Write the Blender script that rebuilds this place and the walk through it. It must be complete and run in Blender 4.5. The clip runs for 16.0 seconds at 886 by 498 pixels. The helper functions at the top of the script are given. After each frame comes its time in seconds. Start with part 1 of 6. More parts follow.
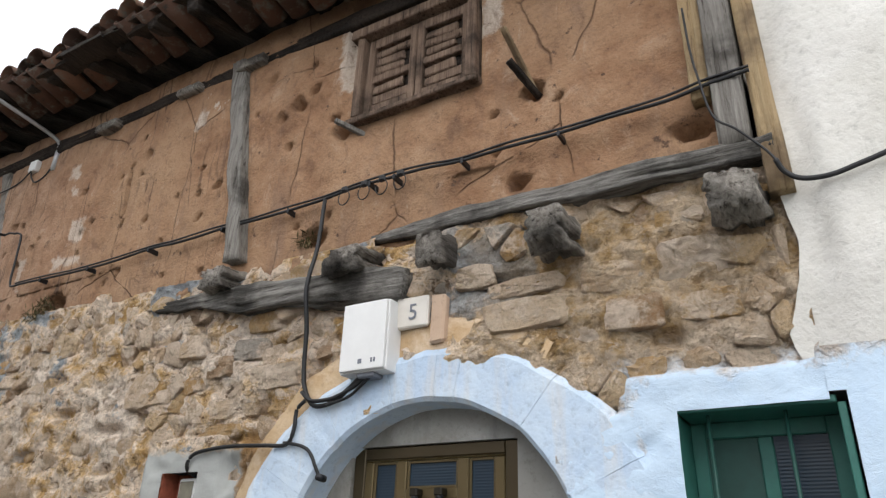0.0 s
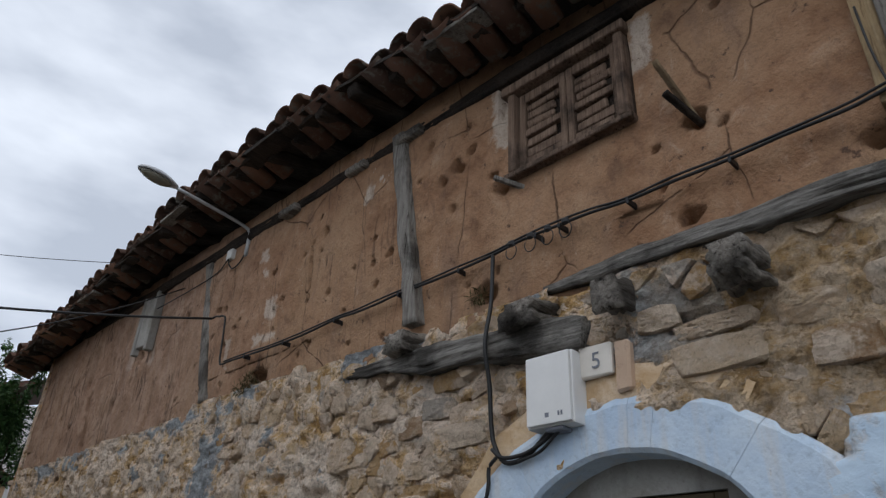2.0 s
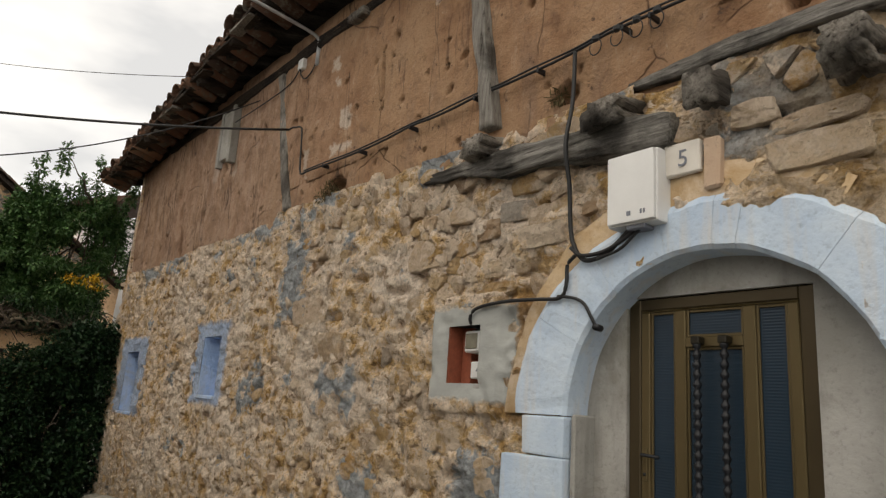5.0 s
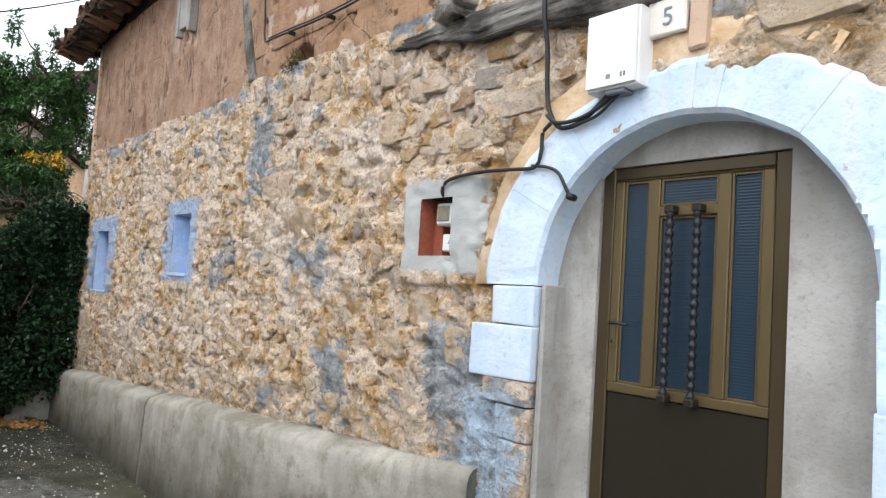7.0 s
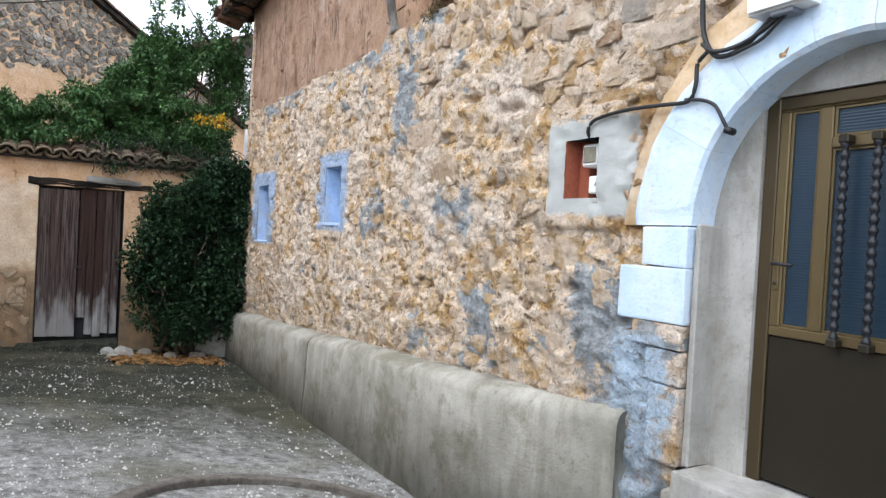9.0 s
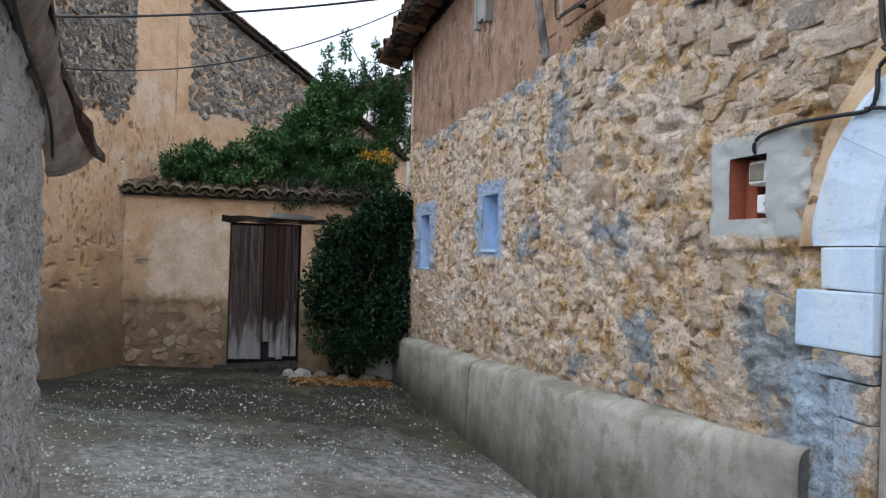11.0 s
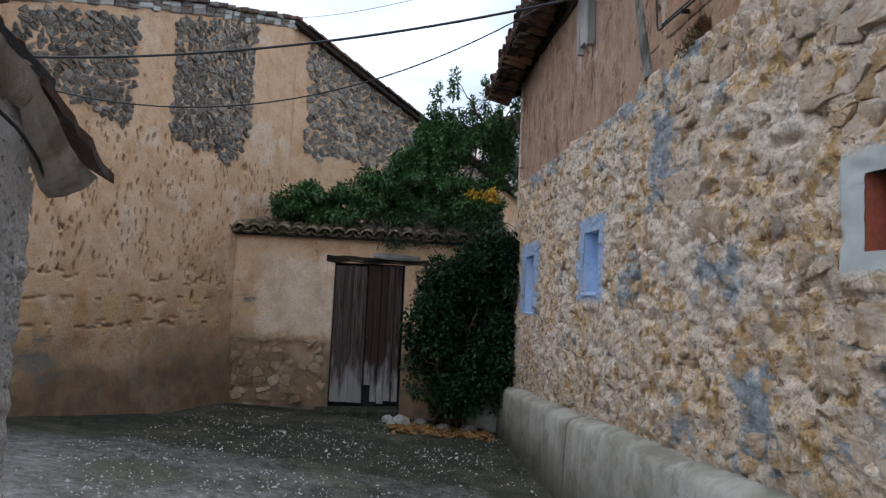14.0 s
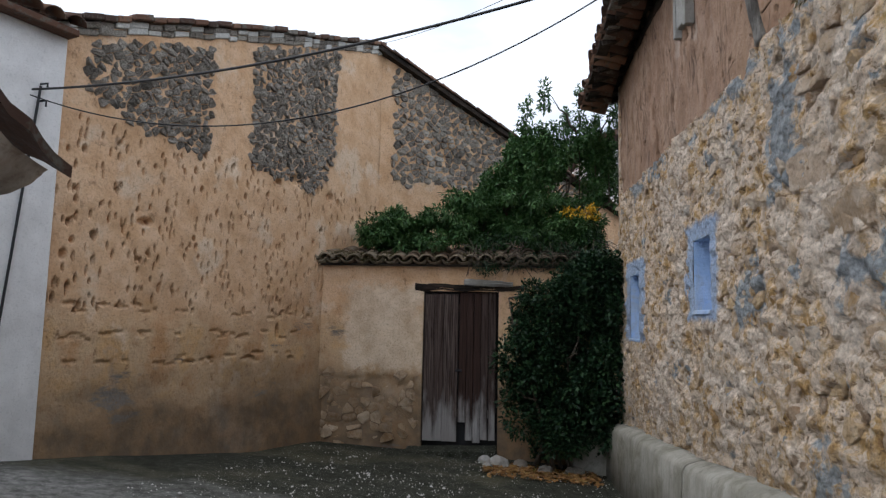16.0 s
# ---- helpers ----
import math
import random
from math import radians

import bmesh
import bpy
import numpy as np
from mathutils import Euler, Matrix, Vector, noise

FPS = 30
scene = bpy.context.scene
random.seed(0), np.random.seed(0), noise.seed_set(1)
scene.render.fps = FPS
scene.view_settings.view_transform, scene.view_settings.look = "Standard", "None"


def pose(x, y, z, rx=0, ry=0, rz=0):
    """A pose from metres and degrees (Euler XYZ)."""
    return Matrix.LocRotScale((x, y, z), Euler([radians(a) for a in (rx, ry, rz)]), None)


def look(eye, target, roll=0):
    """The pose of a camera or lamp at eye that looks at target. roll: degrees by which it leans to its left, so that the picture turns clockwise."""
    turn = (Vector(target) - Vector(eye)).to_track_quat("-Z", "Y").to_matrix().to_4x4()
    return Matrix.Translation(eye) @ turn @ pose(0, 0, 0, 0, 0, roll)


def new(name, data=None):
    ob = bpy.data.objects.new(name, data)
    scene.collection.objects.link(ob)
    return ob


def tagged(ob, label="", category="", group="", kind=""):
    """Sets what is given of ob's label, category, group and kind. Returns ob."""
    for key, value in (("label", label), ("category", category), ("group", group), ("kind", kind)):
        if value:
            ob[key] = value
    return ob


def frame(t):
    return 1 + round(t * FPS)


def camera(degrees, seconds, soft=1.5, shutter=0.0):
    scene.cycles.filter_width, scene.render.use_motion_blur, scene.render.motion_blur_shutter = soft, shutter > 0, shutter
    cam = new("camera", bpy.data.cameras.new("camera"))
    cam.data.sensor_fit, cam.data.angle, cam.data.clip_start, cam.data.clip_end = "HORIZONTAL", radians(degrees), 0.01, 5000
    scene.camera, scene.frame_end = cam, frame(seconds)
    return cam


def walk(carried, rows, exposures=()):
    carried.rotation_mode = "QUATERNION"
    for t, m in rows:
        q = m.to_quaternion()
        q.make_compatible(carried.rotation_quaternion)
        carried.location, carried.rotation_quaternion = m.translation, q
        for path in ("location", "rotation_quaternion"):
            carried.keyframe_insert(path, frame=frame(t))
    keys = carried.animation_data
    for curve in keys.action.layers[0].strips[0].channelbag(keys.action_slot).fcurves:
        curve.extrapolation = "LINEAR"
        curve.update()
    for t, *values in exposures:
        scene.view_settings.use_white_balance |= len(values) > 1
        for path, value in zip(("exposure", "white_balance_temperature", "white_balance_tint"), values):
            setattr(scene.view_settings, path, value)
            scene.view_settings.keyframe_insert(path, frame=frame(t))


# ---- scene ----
cam = camera(65.8, 16.0, soft=1.3)
PATH = [
    (0, (-0.256, -3.03, 1.436), (-1.201, -1.489, 2.292), 2.1),
    (0.5, (-0.28, -3.043, 1.448), (-1.304, -1.582, 2.352), 2.7),
    (1, (-0.288, -3.082, 1.453), (-1.383, -1.71, 2.412), 3.0),
    (1.5, (-0.29, -3.086, 1.457), (-1.475, -1.814, 2.446), 2.9),
    (2, (-0.286, -3.09, 1.455), (-1.562, -1.887, 2.416), 2.7),
    (2.5, (-0.276, -3.089, 1.455), (-1.645, -1.938, 2.35), 1.6),
    (3, (-0.284, -3.071, 1.455), (-1.72, -1.933, 2.256), 1.5),
    (3.5, (-0.304, -3.055, 1.435), (-1.787, -1.93, 2.166), 2.5),
    (4, (-0.318, -3.062, 1.417), (-1.834, -1.928, 2.062), 3.1),
    (4.5, (-0.335, -3.079, 1.407), (-1.877, -1.934, 1.964), 3.7),
    (5, (-0.37, -3.089, 1.373), (-1.901, -1.887, 1.831), 4.0),
    (5.2, (-0.379, -3.087, 1.375), (-1.908, -1.861, 1.777), 4.1),
    (7.3, (-0.446, -2.967, 1.29), (-1.973, -1.678, 1.371), 3.7),
    (7.5, (-0.44, -2.971, 1.283), (-1.987, -1.705, 1.327), 3.7),
    (8, (-0.442, -2.972, 1.261), (-2.035, -1.762, 1.278), 3.7),
    (8.5, (-0.453, -2.993, 1.261), (-2.123, -1.893, 1.223), 3.1),
    (9, (-0.443, -3.019, 1.263), (-2.186, -2.039, 1.225), 3.1),
    (9.5, (-0.435, -3.063, 1.273), (-2.228, -2.177, 1.267), 3.2),
    (10, (-0.42, -3.107, 1.283), (-2.259, -2.319, 1.298), 3.2),
    (10.2, (-0.371, -3.082, 1.298), (-2.237, -2.363, 1.315), 2.9),
    (12.3, (-0.458, -2.97, 1.3), (-2.418, -2.584, 1.405), 0.9),
    (12.5, (-0.509, -2.944, 1.279), (-2.473, -2.599, 1.436), 1.3),
    (13, (-0.667, -2.817, 1.273), (-2.631, -2.486, 1.447), 0.4),
    (13.5, (-0.79, -2.58, 1.254), (-2.765, -2.316, 1.424), 1.0),
    (14, (-0.943, -2.378, 1.258), (-2.932, -2.214, 1.389), 2.6),
    (14.5, (-1.181, -2.325, 1.221), (-3.157, -2.229, 1.517), 1.6),
    (15, (-1.401, -2.231, 1.219), (-3.377, -2.19, 1.525), -0.8),
    (15.5, (-1.634, -2.05, 1.187), (-3.608, -2.184, 1.48), 1.4),
    (16, (-1.856, -1.969, 1.156), (-3.836, -2.138, 1.378), 1.2),
]
walk(cam, [(t, look(eye, target, roll)) for t, eye, target, roll in PATH],
     exposures=[(0, 0.68, 6650, 10.0), (0.5, -0.1, 6450, 10.0), (1.0, -0.12, 6400, 10.0), (1.5, -0.4, 6150, 10.0), (2.5, -0.31, 6350, 10.0), (3.5, -0.18, 6800, 10.0), (4.0, -0.17, 7050, 10.0),
                (4.5, -0.08, 7250, 10.0), (5.0, 0.1, 7750, 10.0), (5.2, 0.2, 7600, 10.0), (7.3, 1.3, 6350, 10.0), (8.5, 1.32, 6150, 10.0), (9.0, 1.4, 6150, 10.0), (10.0, 0.75, 6050, 10.0), (12.3, 0.6, 5850, 10.0),
                (13, 0.32, 5800, 10.0), (14, 0.27, 5800, 10.0), (14.5, 0.12, 5700, 10.0), (15.0, -0.15, 5450, 10.0), (15.5, -0.05, 5650, 10.0), (16, 0.3, 6150, 10.0)])

# ---- light ----
world = bpy.data.worlds.new("sky")
scene.world = world
world.use_nodes = True
wt = world.node_tree
wt.nodes.clear()
w_out = wt.nodes.new("ShaderNodeOutputWorld")
w_bg = wt.nodes.new("ShaderNodeBackground")
w_sky = wt.nodes.new("ShaderNodeTexSky")
w_sky.sky_type = "NISHITA"
w_sky.sun_disc = False
w_sky.sun_elevation = radians(53)
w_sky.sun_rotation = radians(156)
w_tc = wt.nodes.new("ShaderNodeTexCoord")
w_map = wt.nodes.new("ShaderNodeMapping")
w_map.inputs["Scale"].default_value = (1.6, 1.6, 4.2)
w_n = wt.nodes.new("ShaderNodeTexNoise")
w_n.inputs["Scale"].default_value = 1.7
w_n.inputs["Detail"].default_value = 5
w_n.inputs["Roughness"].default_value = 0.5
w_ramp = wt.nodes.new("ShaderNodeValToRGB")
w_ramp.color_ramp.elements[0].position = 0.32
w_ramp.color_ramp.elements[0].color = (5.5, 5.9, 6.6, 1)
w_ramp.color_ramp.elements[1].position = 0.68
w_ramp.color_ramp.elements[1].color = (11.2, 11.6, 12.2, 1)
w_mix = wt.nodes.new("ShaderNodeMix")
w_mix.data_type = "RGBA"
w_mix.inputs[0].default_value = 0.88
wt.links.new(w_tc.outputs["Generated"], w_map.inputs["Vector"])
wt.links.new(w_map.outputs[0], w_n.inputs["Vector"])
wt.links.new(w_n.outputs["Fac"], w_ramp.inputs["Fac"])
wt.links.new(w_sky.outputs[0], w_mix.inputs[6])
wt.links.new(w_ramp.outputs[0], w_mix.inputs[7])
wt.links.new(w_mix.outputs[2], w_bg.inputs["Color"])
w_bg.inputs["Strength"].default_value = 0.135
wt.links.new(w_bg.outputs[0], w_out.inputs["Surface"])

sun = new("sun", bpy.data.lights.new("sun", "SUN"))
sun.data.energy = 0.9
sun.data.angle = radians(60)
sun.data.color = (1.0, 0.96, 0.9)
sun.matrix_world = look((4, -9, 13), (0, 0, 0))


# ---- materials ----
class Nodes:
    """A small builder of one node material."""

    def __init__(self, name, rough=0.9, metal=0.0, spec=0.3):
        self.m = bpy.data.materials.new(name)
        self.m.use_nodes = True
        self.t = self.m.node_tree
        self.b = self.t.nodes["Principled BSDF"]
        self.b.inputs["Roughness"].default_value = rough
        self.b.inputs["Metallic"].default_value = metal
        self.b.inputs["Specular IOR Level"].default_value = spec
        self.tc = self.t.nodes.new("ShaderNodeTexCoord")
        self.pos = self.t.nodes.new("ShaderNodeNewGeometry").outputs["Position"]
        self.bumps = None

    def link(self, a, b):
        self.t.links.new(a, b)

    def scaled(self, sx, sy, sz, src=None):
        n = self.t.nodes.new("ShaderNodeMapping")
        n.inputs["Scale"].default_value = (sx, sy, sz)
        self.link(src or self.pos, n.inputs["Vector"])
        return n.outputs[0]

    def noise(self, scale, detail=4, rough=0.55, vec=None, dist=0.0):
        n = self.t.nodes.new("ShaderNodeTexNoise")
        n.inputs["Scale"].default_value = scale
        n.inputs["Detail"].default_value = detail
        n.inputs["Roughness"].default_value = rough
        n.inputs["Distortion"].default_value = dist
        self.link(vec or self.pos, n.inputs["Vector"])
        return n.outputs["Fac"]

    def voronoi(self, scale, vec=None, feature="F1", out="Distance"):
        n = self.t.nodes.new("ShaderNodeTexVoronoi")
        n.feature = feature
        n.inputs["Scale"].default_value = scale
        self.link(vec or self.pos, n.inputs["Vector"])
        return n.outputs[out]

    def ramp(self, fac, *stops):
        n = self.t.nodes.new("ShaderNodeValToRGB")
        e = n.color_ramp.elements
        while len(e) < len(stops):
            e.new(0.5)
        for i, (p, c) in enumerate(stops):
            e[i].position = p
            e[i].color = (*c, 1) if len(c) == 3 else c
        self.link(fac, n.inputs["Fac"])
        return n.outputs[0]

    def step(self, fac, lo, hi):
        n = self.t.nodes.new("ShaderNodeMapRange")
        n.inputs["From Min"].default_value = lo
        n.inputs["From Max"].default_value = hi
        self.link(fac, n.inputs["Value"])
        return n.outputs[0]

    def math(self, op, a, b=None):
        n = self.t.nodes.new("ShaderNodeMath")
        n.operation = op
        for i, v in enumerate((a, b)):
            if v is None:
                continue
            if isinstance(v, (int, float)):
                n.inputs[i].default_value = v
            else:
                self.link(v, n.inputs[i])
        return n.outputs[0]

    def mix(self, fac, a, b, mode="MIX"):
        n = self.t.nodes.new("ShaderNodeMix")
        n.data_type = "RGBA"
        n.blend_type = mode
        for v, s in ((fac, 0), (a, 6), (b, 7)):
            if isinstance(v, (int, float)):
                n.inputs[s].default_value = v
            elif isinstance(v, tuple):
                n.inputs[s].default_value = (*v, 1)
            else:
                self.link(v, n.inputs[s])
        return n.outputs[2]

    def xyz(self):
        n = self.t.nodes.new("ShaderNodeSeparateXYZ")
        self.link(self.pos, n.inputs[0])
        return n.outputs

    def random(self):
        return self.t.nodes.new("ShaderNodeObjectInfo").outputs["Random"]

    def island(self):
        return self.t.nodes.new("ShaderNodeNewGeometry").outputs["Random Per Island"]

    def colour(self, c):
        if isinstance(c, tuple):
            self.b.inputs["Base Color"].default_value = (*c, 1)
        else:
            self.link(c, self.b.inputs["Base Color"])
        return self

    def bump(self, height, strength=0.5, dist=0.02):
        n = self.t.nodes.new("ShaderNodeBump")
        n.inputs["Strength"].default_value = strength
        n.inputs["Distance"].default_value = dist
        self.link(height, n.inputs["Height"])
        if self.bumps is not None:
            self.link(self.bumps, n.inputs["Normal"])
        self.bumps = n.outputs[0]
        self.link(self.bumps, self.b.inputs["Normal"])
        return self

    def box(self, u, v, u0, u1, v0, v1, wob, soft=0.06):
        """1 inside a rectangle of the plane u, v with an uneven edge."""
        d = self.math("MINIMUM", self.math("MINIMUM", self.math("SUBTRACT", u, u0), self.math("SUBTRACT", u1, u)),
                      self.math("MINIMUM", self.math("SUBTRACT", v, v0), self.math("SUBTRACT", v1, v)))
        return self.step(self.math("ADD", d, wob), -soft, soft)


def facade_material():
    k = Nodes("lime_mortar", 0.95)
    x, y, z = k.xyz()
    big = k.noise(0.9, 5, 0.6)
    mid = k.noise(4.5, 6, 0.65)
    fine = k.noise(38, 5, 0.7)
    c = k.ramp(mid, (0.30, (0.28, 0.15, 0.06)), (0.40, (0.56, 0.345, 0.135)), (0.47, (0.74, 0.53, 0.32)), (0.55, (0.84, 0.69, 0.55)), (0.66, (0.80, 0.62, 0.46)), (0.74, (0.58, 0.35, 0.14)))
    lump = k.noise(10, 6, 0.7, k.scaled(1, 1, 1.5), 0.6)
    c = k.mix(k.step(lump, 0.55, 0.61), c, (0.80, 0.655, 0.52))
    # Hollows of the lump bump coloured dark: brown deposits and painted crevice shade.
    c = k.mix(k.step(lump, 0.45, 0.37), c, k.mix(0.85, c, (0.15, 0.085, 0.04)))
    wob = k.math("MULTIPLY", k.math("SUBTRACT", k.noise(5, 6, 0.7), 0.5), 0.62)
    cem = k.step(k.noise(1.7, 6, 0.65, k.scaled(1, 1, 1.3)), 0.60, 0.63)
    rag = k.math("ADD", wob, k.math("MULTIPLY", k.math("SUBTRACT", k.noise(2.3, 5, 0.6), 0.5), 0.8))
    thin = k.math("MULTIPLY", wob, 0.3)
    for cx, cz, w, h in ((-6.77, 2.55, 0.55, 0.8), (-5.17, 0.6, 0.45, 0.5), (-3.8, 0.75, 0.55, 0.6), (-3.5, 0.45, 0.4, 0.5), (-7.46, 1.4, 0.6, 0.3), (-5.8, 1.5, 0.5, 0.25),
                         (-7.4, 3.24, 2.4, 0.10), (-1.85, 2.9, 0.5, 0.45), (-4.2, 3.3, 0.9, 0.15), (-11.3, 3.2, 2.0, 0.12), (-6.2, 0.3, 0.3, 0.25)):
        cem = k.math("MAXIMUM", cem, k.box(x, z, cx - w / 2, cx + w / 2, cz - h / 2, cz + h / 2, rag, 0.035))
    lime = k.step(big, 0.53, 0.60)
    for cx, cz, w, h in ((-4.86, 2.35, 0.6, 0.6), (-7.6, 1.05, 0.9, 0.35), (-8.2, 0.72, 1.2, 0.25), (-10.0, 2.6, 1.3, 0.8), (-8.0, 2.1, 0.5, 0.8), (-9.9, 1.3, 0.8, 0.9), (-5.2, 1.35, 0.5, 0.35)):
        lime = k.math("MAXIMUM", lime, k.box(x, z, cx - w / 2, cx + w / 2, cz - h / 2, cz + h / 2, rag, 0.05))
    pale = k.mix(k.step(lump, 0.36, 0.50), (0.50, 0.37, 0.26), (0.84, 0.715, 0.595))
    c = k.mix(k.math("MULTIPLY", lime, 0.9), c, pale)
    c = k.mix(cem, c, k.mix(k.step(lump, 0.35, 0.62), (0.23, 0.25, 0.265), (0.46, 0.49, 0.51)))
    brown = k.math("MULTIPLY", k.step(k.noise(2.6, 6, 0.7, None, 0.5), 0.58, 0.64), k.step(lump, 0.56, 0.46))
    c = k.mix(k.math("MULTIPLY", brown, 0.8), c, (0.30, 0.185, 0.09))
    mud = k.box(x, z, -1.95, 0.2, 2.2, 3.4, rag, 0.2)
    c = k.mix(k.math("MULTIPLY", mud, 0.55), c, k.mix(k.step(mid, 0.38, 0.62), (0.26, 0.165, 0.08), (0.50, 0.36, 0.21)))
    rust = k.box(x, z, -3.62, -3.3, 1.35, 2.15, wob, 0.05)
    c = k.mix(k.math("MULTIPLY", rust, 0.85), c, (0.37, 0.21, 0.085))
    grey = k.mix(k.noise(9, 5), (0.30, 0.31, 0.30), (0.43, 0.44, 0.42))
    c = k.mix(k.box(x, z, -4.32, -3.50, 1.44, 2.08, thin, 0.02), c, grey)
    wash = k.mix(k.noise(5, 6, 0.7), (0.42, 0.555, 0.715), (0.60, 0.715, 0.815))
    side = k.box(x, z, -1.46, -1.0, -2, 2.13, k.math("MULTIPLY", wob, 0.6))
    blue = k.box(x, z, -1.14, 9.0, -2, 2.29, k.math("MULTIPLY", wob, 0.6))
    blue = k.math("MAXIMUM", blue, side)
    c = k.mix(k.math("MAXIMUM", blue, k.math("MULTIPLY", k.box(x, z, -3.62, -3.12, -0.6, 0.74, wob, 0.05), k.step(lump, 0.34, 0.46))), c, wash)
    trim = k.math("MAXIMUM", k.box(x, z, -9.32, -8.25, 1.26, 2.23, thin, 0.03), k.box(x, z, -12.82, -11.40, 1.0, 2.17, thin, 0.03))
    c = k.mix(trim, c, k.mix(k.noise(6, 6, 0.7), (0.33, 0.46, 0.70), (0.55, 0.64, 0.78)))
    blue = k.math("MAXIMUM", blue, k.box(x, z, -4.32, -3.50, 1.44, 2.08, thin, 0.02))
    dirt = k.step(k.math("ADD", z, k.math("MULTIPLY", big, 0.8)), 0.3, 1.0)
    c = k.mix(dirt, k.mix(0.35, c, (0.25, 0.23, 0.2)), c)
    calm = k.math("SUBTRACT", 1.0, k.math("MULTIPLY", blue, 0.93))
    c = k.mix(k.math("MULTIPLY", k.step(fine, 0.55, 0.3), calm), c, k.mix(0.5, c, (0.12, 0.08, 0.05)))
    k.colour(c)
    k.bump(k.math("MULTIPLY", k.math("SUBTRACT", lump, 0.5), calm), 1.0, 0.08).bump(k.math("MULTIPLY", k.math("SUBTRACT", k.noise(24, 5, 0.7), 0.5), calm), 0.9, 0.03).bump(k.math("MULTIPLY", k.math("SUBTRACT", fine, 0.5), k.math("MAXIMUM", calm, 0.3)), 0.5, 0.012)
    return k.m


def stone_material(joined, grey=False, brown=False):
    k = Nodes("rubble_stone_joined" if joined else "rubble_stone", 0.92)
    r = k.island() if joined else k.random()
    if grey:
        c = k.ramp(r, (0.0, (0.17, 0.15, 0.13)), (0.4, (0.26, 0.23, 0.195)), (0.75, (0.35, 0.31, 0.265)), (1.0, (0.45, 0.41, 0.355)))
    elif brown:
        c = k.ramp(r, (0.0, (0.32, 0.195, 0.095)), (0.5, (0.48, 0.325, 0.19)), (1.0, (0.58, 0.44, 0.30)))
    else:
        c = k.ramp(r, (0.0, (0.50, 0.28, 0.095)), (0.2, (0.60, 0.40, 0.20)), (0.42, (0.70, 0.53, 0.365)), (0.6, (0.55, 0.38, 0.235)),
                   (0.76, (0.74, 0.60, 0.465)), (0.88, (0.36, 0.20, 0.09)), (0.97, (0.42, 0.37, 0.32)))
    n1 = k.noise(9, 7, 0.75, None, 0.5)
    n2 = k.noise(48, 5, 0.75)
    c = k.mix(k.step(n1, 0.42, 0.68), c, k.mix(0.5, c, (0.74, 0.63, 0.50)) if not grey else k.mix(0.45, c, (0.50, 0.46, 0.40)))
    c = k.mix(k.step(n1, 0.42, 0.27), c, k.mix(0.6, c, (0.14, 0.09, 0.05)))
    c = k.mix(k.step(n2, 0.5, 0.25), c, k.mix(0.4, c, (0.1, 0.07, 0.05)))
    if not grey and not brown:
        smear = k.step(k.noise(3.4, 6, 0.7), 0.49, 0.56)
        c = k.mix(k.math("MULTIPLY", smear, 0.8), c, k.mix(k.step(n1, 0.38, 0.55), (0.48, 0.36, 0.25), (0.80, 0.66, 0.53)))
    k.colour(c)
    k.bump(n1, 1.0, 0.09).bump(n2, 1.0, 0.022)
    return k.m


